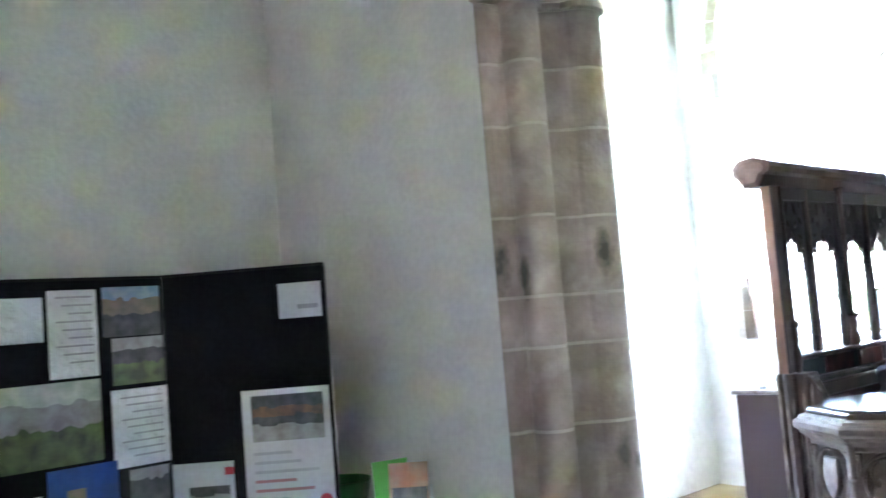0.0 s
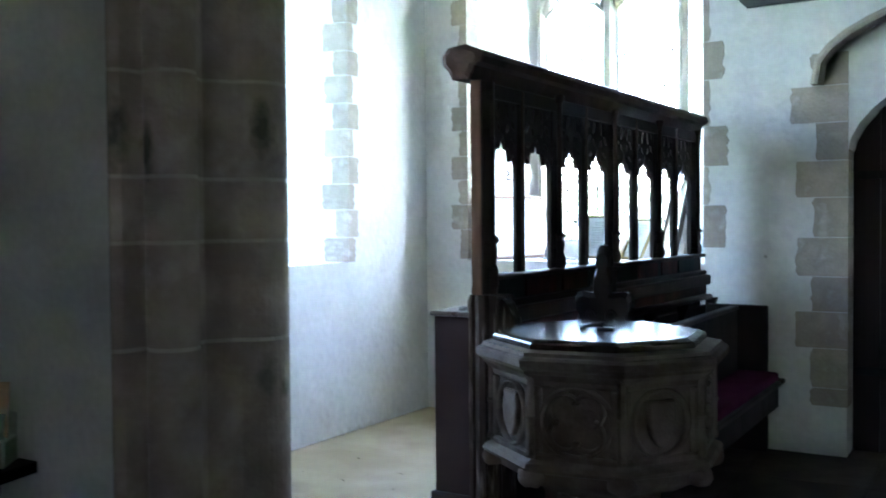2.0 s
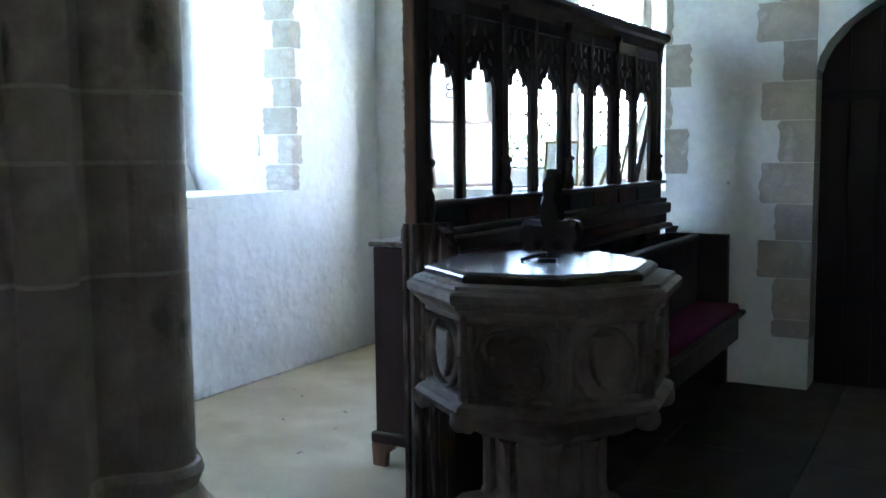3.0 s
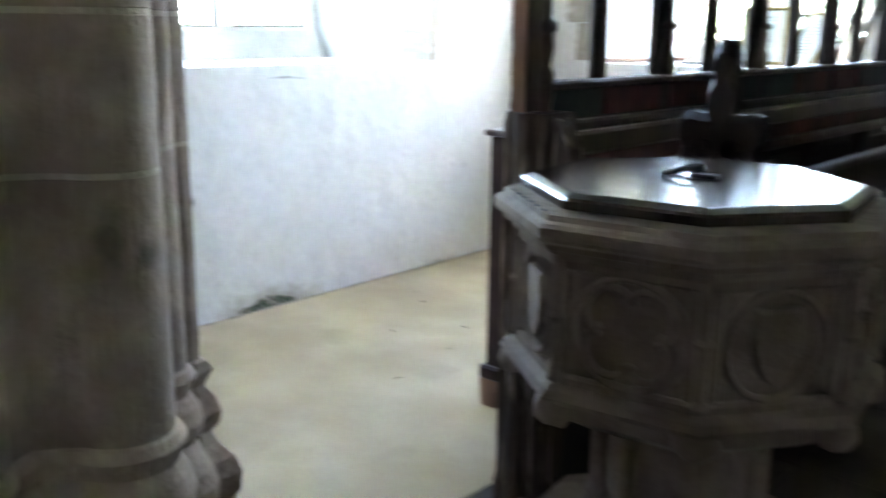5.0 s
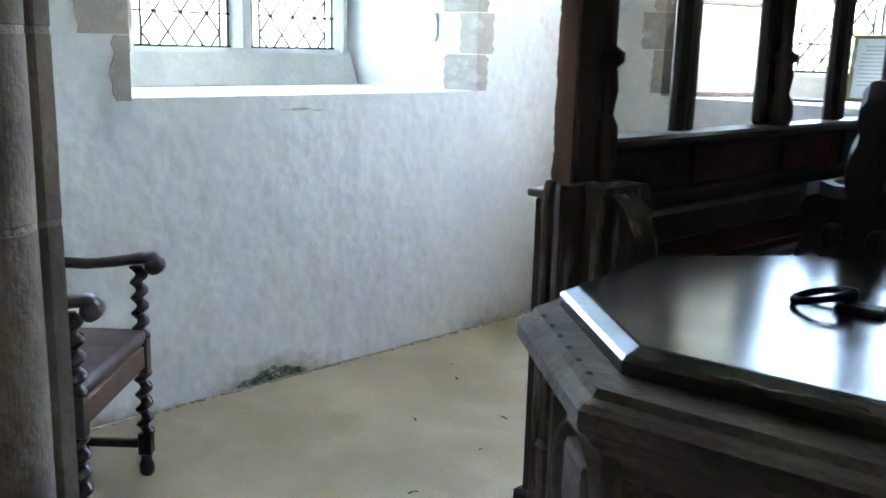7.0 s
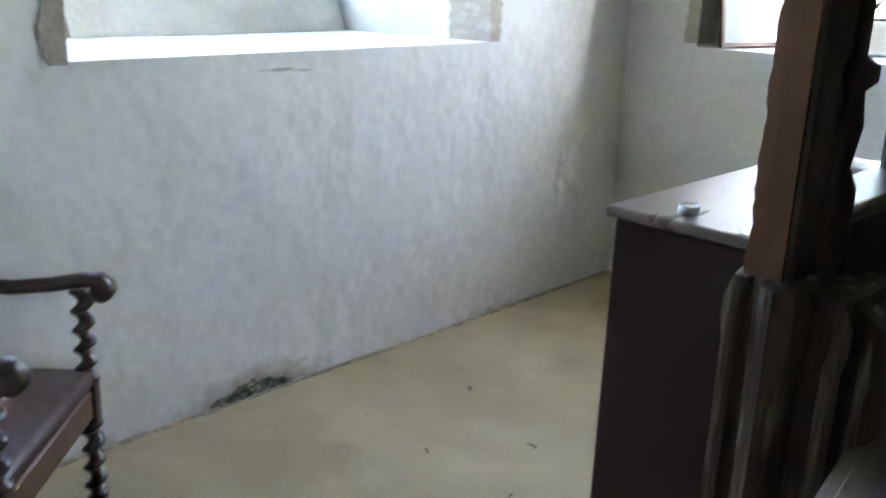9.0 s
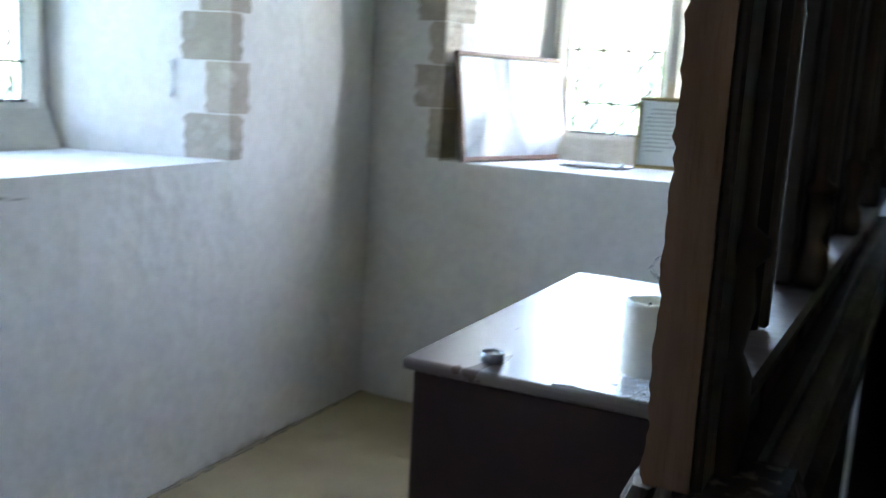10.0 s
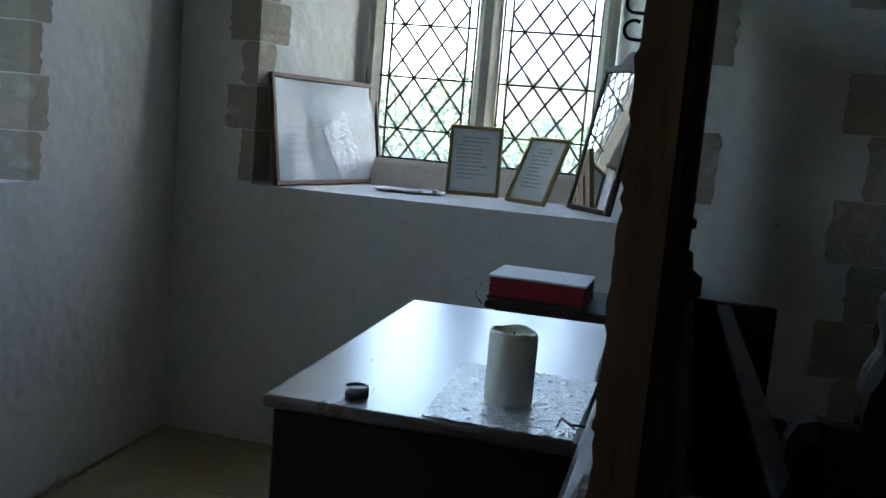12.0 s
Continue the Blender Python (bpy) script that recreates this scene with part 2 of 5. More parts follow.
def loft(rings, closed=True, caps=True, bm=None):
    """A skin over rings of the same number of points."""
    bm = bm or bmesh.new()
    vs = [[bm.verts.new(p) for p in r] for r in rings]
    k = len(rings[0])
    for a, b in zip(vs, vs[1:]):
        for i in range(k if closed else k - 1):
            bm.faces.new((a[i], a[(i + 1) % k], b[(i + 1) % k], b[i]))
    if caps and closed:
        bm.faces.new(vs[0][::-1])
        bm.faces.new(vs[-1])
    return bm


def prism(pts, z0, z1, bm=None):
    return loft([[(x, y, z0) for x, y in pts], [(x, y, z1) for x, y in pts]], bm=bm)


def lathe(profile, seg=20, cx=0.0, cy=0.0, bm=None, phase=0.0):
    rings = [[(cx + r * math.cos(phase + 2 * math.pi * i / seg), cy + r * math.sin(phase + 2 * math.pi * i / seg), z) for i in range(seg)] for r, z in profile]
    return loft(rings, bm=bm)


def sweep(pts, w, d, normal, bm=None, closed=False, round_=False):
    """A bar of width w in the plane and depth d along the normal, along a line of points."""
    bm = bm or bmesh.new()
    pts, nv = [Vector(p) for p in pts], Vector(normal).normalized()
    rings = []
    for i, p in enumerate(pts):
        a = pts[i - 1] if (i or closed) else p
        b = pts[(i + 1) % len(pts)] if (i + 1 < len(pts) or closed) else p
        t = (b - a).normalized()
        s = t.cross(nv).normalized()
        if round_:
            rings.append([p + s * (w / 2 * math.cos(q)) + nv * (d / 2 * math.sin(q)) for q in [2 * math.pi * j / 8 for j in range(8)]])
        else:
            c = 0.3
            rings.append([p + s * w / 2 * u + nv * d / 2 * v for u, v in ((-1, -c), (-1, c), (-c, 1), (c, 1), (1, c), (1, -c), (c, -1), (-c, -1))])
    if closed:
        rings.append(rings[0])
    return loft(rings, caps=not closed, bm=bm)


def arch_points(u0, u1, spring, rise, n=8):
    """A pointed arch from (u0, spring) to (u1, spring)."""
    h = (u1 - u0) / 2
    r = (h * h + rise * rise) / (2 * h)
    pts = []
    top = math.asin(min(1, rise / r))
    for i in range(n + 1):
        a = top * i / n
        pts.append((u0 + r - r * math.cos(a), spring + r * math.sin(a)))
    return pts + [(u0 + u1 - u, z) for u, z in pts[-2::-1]]


def flat_arch(u0, u1, spring, rise, n=14):
    """A low four-centred arch."""
    c, hw = (u0 + u1) / 2, (u1 - u0) / 2
    pts = []
    for i in range(n + 1):
        q = -math.cos(math.pi * i / n)
        pts.append((c + hw * q, spring + rise * (0.75 * math.sqrt(max(0, 1 - q * q)) + 0.25 * (1 - abs(q)))))
    return pts


def arched_wall(name, frame_m, u0, u1, z0, z1, depth, o_in, o_out, sill, mat, label, sill_out=None):
    """A wall with one arched opening. Local axes: u along the wall, v into its thickness. o_in and o_out are the outlines of the opening's
    arch on the inner and outer face, from the left jamb over the top to the right jamb."""
    bm = bmesh.new()

    def quad(a, b, c, d):
        bm.faces.new([bm.verts.new(p) for p in (a, b, c, d)])

    faces = ((0, o_in, sill), (depth, o_out, sill if sill_out is None else sill_out))
    for v, o, s in faces:
        full = [(o[0][0], s)] + o + [(o[-1][0], s)]
        quad((u0, v, z0), (u0, v, z1), (o[0][0], v, z1), (o[0][0], v, z0))
        quad((u1, v, z0), (u1, v, z1), (o[-1][0], v, z1), (o[-1][0], v, z0))
        if s > z0:
            quad((o[0][0], v, z0), (o[-1][0], v, z0), (o[-1][0], v, s), (o[0][0], v, s))
        for (a, az), (b, bz) in zip(o, o[1:]):
            quad((a, v, az), (b, v, bz), (b, v, z1), (a, v, z1))
    quad((u0, 0, z1), (u1, 0, z1), (u1, depth, z1), (u0, depth, z1))
    for a, b in ([(u0, u1)] if sill > z0 else [(u0, o_in[0][0]), (o_in[-1][0], u1)]):
        quad((a, 0, z0), (b, 0, z0), (b, depth, z0), (a, depth, z0))
    for u in (u0, u1):
        quad((u, 0, z0), (u, 0, z1), (u, depth, z1), (u, depth, z0))
    si, so = faces[0][2], faces[1][2]
    ri = [(o_in[0][0], si)] + o_in + [(o_in[-1][0], si)]
    ro = [(o_out[0][0], so)] + o_out + [(o_out[-1][0], so)]
    for i in range(len(ri) - 1 + (1 if si > z0 else 0)):
        j = (i + 1) % len(ri)
        quad((ri[i][0], 0, ri[i][1]), (ri[j][0], 0, ri[j][1]), (ro[j][0], depth, ro[j][1]), (ro[i][0], depth, ro[i][1]))
    bmesh.ops.remove_doubles(bm, verts=bm.verts, dist=0.0005)
    bm.transform(frame_m)
    return setting(name, bm, mat, label, "wall")


# Wall frames: u along the wall, v outwards through it.
FAR = Matrix.Translation((0, 7.025, 0))
LEFT = Matrix.Translation((-2.987, 0, 0)) @ Matrix.Rotation(radians(90), 4, "Z")
CEIL = 5.6
WIN_F, WIN_L = (-2.645, -0.962), (4.469, 6.09)
LIGHT_F, LIGHT_L = -1.857, 5.345
SILL_F, SILL_L = 1.1, 1.119
DEEP = 0.8


def window_wall(name, m, u0, u1, inner, centre, sill, label):
    o_in = arch_points(inner[0], inner[1], 3.36, 0.95)
    o_out = arch_points(centre - 0.57, centre + 0.57, 3.05, 0.75)
    return arched_wall(name, m, u0, u1, 0, CEIL, DEEP, o_in, o_out, sill, PLASTER, label)


# ---- walls, floor, ceiling ----
wall_far = window_wall("wall_north", FAR, -3.7, -0.5, WIN_F, LIGHT_F, SILL_F, "white limewashed church wall with a deep splayed window")
wall_left = window_wall("wall_west", LEFT, 3.62, 7.025, WIN_L, LIGHT_L, SILL_L, "white limewashed uneven church wall with a deep splayed window")
DOOR = (-0.15, 1.05)
wall_door = arched_wall("wall_door", FAR, -0.5, 4.5, 0, CEIL, DEEP, flat_arch(DOOR[0], DOOR[1], 1.74, 0.48), flat_arch(DOOR[0], DOOR[1], 1.74, 0.48), 0.0, PLASTER, "white plaster wall round a dark arched doorway")
wall_arch = arched_wall("wall_arch", Matrix.Translation((0, 2.87, 0)), -3.7, 4.5, 0, CEIL, 0.745, arch_points(-1.297, 3.2, 2.62, 2.1), arch_points(-1.5, 3.2, 2.62, 2.1), 0.0, PLASTER_OLD, "cream plaster wall with a wide pointed arch")
setting("wall_side", box(-3.7, -2.55, -4.6, 2.87, 0, CEIL), PLASTER_OLD, "plain cream plaster wall behind the display boards", "wall")
setting("floor", box(-3.7, 4.5, -4.6, 7.75, -0.3, -0.03), MORTAR, "stone church floor", "floor")
# The roof is out of view; this plain slab is added to shut out sky.
setting("ceiling", box(-3.7, 5.1, -5.2, 7.75, CEIL, CEIL + 0.2), ROOF_PLASTER, "unseen plain pale ceiling slab added to shut out the sky", "ceiling")


def holed_wall(name, m, u0, u1, openings, label):
    """A plain wall with upright openings (u0, u1, z0, z1)."""
    bm = bmesh.new()
    at = u0
    for a, b, za, zb in openings:
        box(at, a, 0, 0.6, 0, CEIL, bm=bm)
        box(a, b, 0, 0.6, 0, za, bm=bm)
        box(a, b, 0, 0.6, zb, CEIL, bm=bm)
        at = b
    box(at, u1, 0, 0.6, 0, CEIL, bm=bm)
    bm.transform(m)
    return setting(name, bm, PLASTER_OLD, label, "wall")


RIGHT = Matrix.Translation((4.5, 0, 0)) @ Matrix.Rotation(radians(-90), 4, "Z")
# Out-of-view wall, left without openings to keep the sun out.
holed_wall("wall_east", RIGHT, -7.75, 4.6, [], "unseen plain wall closing the nave off from the sun")
BACK = Matrix.Translation((0, -4.6, 0)) @ Matrix.Rotation(radians(180), 4, "Z")
# Out of view; the slot is added to let some sky into the nave.
holed_wall("wall_south", BACK, -4.5, 3.7, [(-2.5, -2.1, 2.3, 3.4)], "unseen plain wall with a slot added to light the nave")

# tan matting of the aisle
setting("matting", loft([[(x, 3.62, -0.03), (x, 7.024, -0.03), (x, 7.024, z), (x, 3.62, z)] for x, z in ((-2.986, 0.026), (-2.9, 0.02), (-2.3, 0.008), (-1.7, 0.002), (-1.2, 0.0))]), MATTING, "worn tan matting laid along the aisle wall", "floor covering")
setting("mat_piece", box(-2.5, -1.7, 6.48, 7.0, 0.0, 0.02, 0.003), MATTING, "loose offcut of tan matting", "floor covering")

# ---- pier of the arch: stones in courses ----
def shaft(cx, cy, r, a0, a1, n=18):
    return [(cx + r * math.cos(radians(a0 + (a1 - a0) * i / n)), cy + r * math.sin(radians(a0 + (a1 - a0) * i / n))) for i in range(n + 1)]


def pier_outline(g=0.0):
    """The pier's plan, grown by g."""
    return ([(-1.312, 2.9), (-1.305, 2.866 - g), (-1.298, 2.866 - g), (-1.278 + g, 2.885 - g), (-1.272 + g, 2.935)] + shaft(-1.221, 2.998, 0.068 + g, -130, 66)
            + [(-1.222 + g, 3.085), (-1.24 + g, 3.13), (-1.2 + g, 3.185)] + shaft(-1.212, 3.295, 0.097 + g, -70, 108)
            + [(-1.31 + g, 3.405), (-1.375 + g, 3.43)] + shaft(-1.46, 3.512, 0.072 + g, -48, 62)
            + [(-1.424 + g, 3.588), (-1.43 + g, 3.612 + g), (-1.46, 3.622 + g), (-1.52, 3.622 + g)])


pier = thing("arch_pier", "weathered limestone pier with clustered round shafts", "pier", pose(0, 0, 0))
pier["kind"] = "structure"
part("mortar_core", prism(pier_outline(-0.001), 0.05, 2.5), MORTAR, pier, "pale mortar joints")
for z0, z1 in ((0.54, 1.042), (1.049, 1.317), (1.324, 1.487), (1.494, 1.757), (1.763, 2.067), (2.074, 2.284), (2.291, 2.5)):
    part("stone", loft([[(x, y, z) for x, y in pier_outline(g)] for g, z in ((-0.003, z0), (0, z0 + 0.003), (0.0005, (z0 + z1) / 2), (0, z1 - 0.003), (-0.003, z1))]), STONE, pier)
cap = [(0.0, 2.5), (0.018, 2.505), (0.02, 2.525), (0.004, 2.535), (0.002, 2.6), (0.03, 2.66), (0.045, 2.68), (0.045, 2.74), (0.0, 2.76)]
part("capital", loft([[(x, y, z) for x, y in pier_outline(g)] for g, z in cap]), STONE, pier)
base = [(0.0, 0.545), (0.01, 0.54), (0.02, 0.52), (0.01, 0.495), (0.004, 0.48), (0.022, 0.45), (0.032, 0.415), (0.028, 0.385), (0.012, 0.365), (0.022, 0.335), (0.05, 0.3), (0.062, 0.26), (0.058, 0.21), (0.04, 0.185), (0.05, 0.165), (0.08, 0.155), (0.08, 0.0)]
part("base_moulding", loft([[(x, y, z) for x, y in pier_outline(g)] for g, z in base[::-1]]), STONE, pier)

# ---- font ----
FX, FY, FTURN = -0.521, 4.226, 8.0
GROW = 1.025


def octagon(r, z, turn=22.5):
    return [(GROW * r * math.cos(radians(turn + 45 * i)), GROW * r * math.sin(radians(turn + 45 * i)), z) for i in range(8)]


font = thing("font", "octagonal carved limestone font with shields and tracery panels", "font", pose(FX, FY, 0, 0, 0, FTURN))
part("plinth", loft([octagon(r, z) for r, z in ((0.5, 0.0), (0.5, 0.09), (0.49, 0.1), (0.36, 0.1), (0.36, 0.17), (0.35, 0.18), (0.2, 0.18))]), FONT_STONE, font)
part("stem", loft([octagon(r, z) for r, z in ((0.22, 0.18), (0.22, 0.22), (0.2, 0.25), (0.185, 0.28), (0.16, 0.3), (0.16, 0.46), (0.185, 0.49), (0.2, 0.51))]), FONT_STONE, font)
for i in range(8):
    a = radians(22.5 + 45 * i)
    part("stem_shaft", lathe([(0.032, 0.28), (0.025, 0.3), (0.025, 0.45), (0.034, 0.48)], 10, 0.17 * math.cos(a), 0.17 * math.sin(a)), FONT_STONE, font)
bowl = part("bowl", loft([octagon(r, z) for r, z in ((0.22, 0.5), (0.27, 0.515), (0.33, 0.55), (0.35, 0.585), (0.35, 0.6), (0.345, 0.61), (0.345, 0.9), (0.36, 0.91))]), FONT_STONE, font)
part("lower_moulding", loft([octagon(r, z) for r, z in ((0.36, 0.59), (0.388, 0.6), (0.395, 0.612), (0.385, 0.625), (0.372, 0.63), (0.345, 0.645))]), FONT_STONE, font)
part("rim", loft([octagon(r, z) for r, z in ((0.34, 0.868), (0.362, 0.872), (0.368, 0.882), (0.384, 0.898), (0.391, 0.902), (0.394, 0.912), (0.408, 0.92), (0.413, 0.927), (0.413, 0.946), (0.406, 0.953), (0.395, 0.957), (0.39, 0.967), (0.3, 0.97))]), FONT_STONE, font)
AP = GROW * 0.345 * math.cos(radians(22.5))
for i in range(8):
    face = Matrix.Rotation(radians(45 * i), 4, "Z") @ Matrix.Translation((AP, 0, 0.755))
    a = radians(22.5 + 45 * i)
    # corner buttress with a carved head under it
    part("corner_shaft", lathe([(0.013, 0.64), (0.018, 0.65), (0.013, 0.665), (0.013, 0.76), (0.019, 0.77), (0.013, 0.78), (0.013, 0.88), (0.017, 0.89)], 8, 0.371 * math.cos(a), 0.371 * math.sin(a)), FONT_STONE, bowl)
    knob = bmesh.new()
    bmesh.ops.create_icosphere(knob, subdivisions=2, radius=0.045, matrix=Matrix.Translation((0.371 * math.cos(a), 0.371 * math.sin(a), 0.58)) @ Matrix.Rotation(a, 4, "Z") @ Matrix.Diagonal((0.8, 1.0, 0.8, 1)))
    for v in knob.verts:
        v.co += 0.012 * noise.noise_vector(v.co * 38 + Vector((i, 0, 0)))
    smooth(part("carved_boss", knob, FONT_STONE, bowl, "worn carved boss"))
    # frame of the panel
    fr = bmesh.new()
    hw = 0.345 * math.sin(radians(22.5))
    box(0, 0.02, -hw, hw, -0.125, -0.1, 0.006, fr)
    box(0, 0.02, -hw, hw, 0.105, 0.135, 0.006, fr)
    box(0, 0.02, -hw, -hw + 0.025, -0.1, 0.105, 0.006, fr)
    box(0, 0.02, hw - 0.025, hw, -0.1, 0.105, 0.006, fr)
    fr.transform(face)
    part("panel_frame", fr, FONT_STONE, bowl)
    if i % 2:
        ring = [(0.008, 0.098 * math.cos(q), 0.102 * math.sin(q)) for q in [2 * math.pi * k / 28 for k in range(28)]]
        sh = [(-0.045, 0.07), (0.045, 0.07), (0.047, 0.01), (0.038, -0.035), (0.018, -0.065), (0, -0.078), (-0.018, -0.065), (-0.038, -0.035), (-0.047, 0.01)]
        shield = loft([[(x, y, z) for y, z in sh] for x in (0.0, 0.016)] + [[(0.021, y * 0.88, z * 0.9) for y, z in sh]])
        shield.transform(face)
        part("shield", shield, FONT_STONE, bowl, "plain carved shield")
    else:
        ring = [(0.008, 0.112 * math.cos(q), 0.106 * math.sin(q)) for q in [2 * math.pi * k / 28 for k in range(28)]]
        for k in range(4):
            q0 = math.pi / 4 + k * math.pi / 2
            lobe = [(0.008, 0.05 * math.cos(q0) + 0.05 * math.cos(q), 0.05 * math.sin(q0) + 0.05 * math.sin(q)) for q in [q0 - 1.9 + 3.8 * j / 12 for j in range(13)]]
            lb = sweep(lobe, 0.014, 0.026, (1, 0, 0))
            lb.transform(face)
            smooth(part("tracery_lobe", lb, FONT_STONE, bowl))
    rg = sweep(ring, 0.015, 0.026, (1, 0, 0), closed=True)
    rg.transform(face)
    smooth(part("tracery_ring", rg, FONT_STONE, bowl))

for k in range(6):
    nail = lathe([(0.0038, 0.0), (0.0038, 0.0015), (0.002, 0.003)], 8)
    nail.transform(Matrix.Rotation(radians(225), 4, "Z") @ Matrix.Translation((0.3655, -0.11 + 0.044 * k, 0.967)))
    part("nail", nail, LEAD, font, "small lead-grey nail along the rim")

lid = thing("font_cover", "dark polished octagonal wooden lid with iron ring on the font", "lid", pose(FX - 0.01, FY, 0.97, 0, 0, FTURN))
part("board", loft([octagon(r, z) for r, z in ((0.337, 0.0), (0.348, 0.002), (0.349, 0.018), (0.344, 0.023), (0.326, 0.031), (0.322, 0.032))]), LID_WOOD, lid)
handle = part("handle_plate", box(-0.01, 0.05, -0.016, 0.016, 0.032, 0.042, 0.003), IRON, lid, "black iron plate")
part("staple", box(-0.008, 0.016, -0.008, 0.008, 0.042, 0.062, 0.004), IRON, handle)
ringp = [(-0.028 + 0.034 * math.cos(q), 0.036 * math.sin(q), 0.046 + 0.009 * math.cos(q)) for q in [2 * math.pi * k / 20 for k in range(20)]]
smooth(part("ring", sweep(ringp, 0.011, 0.011, (0.2, 0, 1), closed=True, round_=True), IRON, handle, "iron ring"))

# ---- oak screen ----
RAIL_WOOD = material("waxed_rail", (0.07, 0.05, 0.04), 0.4, scale=10, spec=0.35, dark=(0.035, 0.025, 0.02), amount=0.9, grain=60, bump=0.3, stretch=(1, 0.15, 1), dist=0.006)
SCREEN_TURN = -math.degrees(math.atan2(0.07, 2.75))
SCR = pose(-1.055, 4.25, 0, 0, 0, SCREEN_TURN)
screen = thing("oak_screen", "dark carved oak screen with traceried openings", "screen", SCR)
SLEN = 2.63


def sbox(name, x0, x1, y0, y1, z0, z1, mat, bevel=0.004, parent=None, label=""):
    return part(name, box(x0, x1, y0, y1, z0, z1, bevel), mat, parent or screen, label)


# end post, raw edged, on a thicker moulded lower post
post = part("end_post", box(0.048, 0.058, 0.02, 0.095, 1.1, 1.885, 0.003), OAK_DARK, screen)
raw = box(0.009, 0.048, 0.018, 0.092, 1.1, 1.885, 0.0)
bmesh.ops.subdivide_edges(raw, edges=[e for e in raw.edges if abs(e.verts[0].co.z - e.verts[1].co.z) > 0.1], cuts=90)
for v in raw.verts:
    if v.co.x < 0.025:
        v.co.x += 0.004 * noise.noise(Vector((v.co.y * 30, 3, v.co.z * 14))) + 0.004 * noise.noise(Vector((v.co.y * 9, 7, v.co.z * 75))) + 0.0025 * noise.noise(Vector((v.co.y * 40, 9, v.co.z * 160)))
part("raw_edge", raw, OAK_RAW, post, "rough reddish-brown sawn edge")
lower = [(-0.07, 0.0), (-0.062, -0.03), (-0.045, -0.03), (-0.04, -0.02), (-0.025, -0.02), (-0.02, -0.045), (0.0, -0.055), (0.02, -0.045), (0.025, -0.02), (0.045, -0.02), (0.05, -0.03), (0.07, -0.03), (0.075, 0.0), (0.075, 0.09), (-0.07, 0.09)]
part("lower_post", loft([[(x * k * 0.95 + 0.056, y + 0.04, z) for x, y in lower] for k, z in ((1.15, 0.0), (1.15, 0.12), (1.0, 0.15), (1.0, 1.03), (1.06, 1.05), (1.06, 1.075), (0.9, 1.1))]), OAK_WORN, screen, "worn moulded lower post")
wing = [(0.075, 1.09), (0.1, 1.07), (0.125, 1.02), (0.135, 0.95), (0.13, 0.86), (0.11, 0.8), (0.075, 0.76)]
part("carved_wing", loft([[(x + 0.05, 0.06 + d, z) for x, z in wing] for d in (-0.03, 0.03)]), OAK_WORN, screen)
smooth(part("post_shaft", lathe([(0.018, 1.1), (0.024, 1.14), (0.022, 1.19), (0.013, 1.21), (0.019, 1.25), (0.015, 1.285), (0.026, 1.295), (0.026, 1.31), (0.012, 1.32), (0.012, 1.885)], 10, 0.056, 0.088), OAK_DARK, screen))
# cornice
corn = [(-0.075, 1.94), (-0.05, 1.915), (-0.035, 1.885), (0.03, 1.885), (0.045, 1.91), (0.055, 1.932), (0.08, 1.942), (0.09, 1.962), (0.083, 1.982), (0.055, 1.992), (0.02, 2.008), (-0.05, 2.0), (-0.078, 1.972)]
part("cornice", loft([[(x, y, z) for x, z in corn] for y in (-0.02, SLEN)]), OAK_DARK, screen)
part("cornice_end", loft([[(x * k, y, 1.945 + (z - 1.945) * k) for x, z in corn] for k, y in ((0.75, -0.045), (1.02, -0.035), (1.02, -0.02))]), material("worn_cornice_end", (0.17, 0.105, 0.078), 0.7, scale=11, dark=(0.09, 0.055, 0.04), amount=0.9, grain=60, bump=0.4, dist=0.008), screen, "paler worn cornice end")
sbox("upper_rail", 0.004, 0.045, 0.095, SLEN, 1.83, 1.885, OAK_BLACK)
sbox("sill_rail", 0.0, 0.075, 0.095, SLEN, 1.15, 1.17, OAK_DARK, 0.006)
sbox("bottom_rail", 0.005, 0.08, 0.095, SLEN, 1.045, 1.07, OAK_BLACK, 0.006)
sbox("dado", 0.01, 0.042, 0.095, SLEN, 0.02, 1.15, OAK_BLACK, 0.0)
PITCH = 0.612
SHAFT_PROFILE = [(0.02, 1.17), (0.026, 1.19), (0.024, 1.215), (0.014, 1.235), (0.02, 1.27), (0.016, 1.295), (0.027, 1.3), (0.027, 1.312), (0.012, 1.32), (0.012, 1.86), (0.02, 1.875), (0.022, 1.9)]


def dagger(u, z, w, h, lean):
    """A small pointed opening, leaning by the given angle."""
    ca, sa = math.cos(lean), math.sin(lean)
    pts = [(w * math.sin(q) * (0.75 + 0.25 * math.cos(q)), h * math.cos(q)) for q in [2 * math.pi * k / 10 for k in range(10)]]
    return [(u + ca * p - sa * q, z + sa * p + ca * q) for p, q in pts]


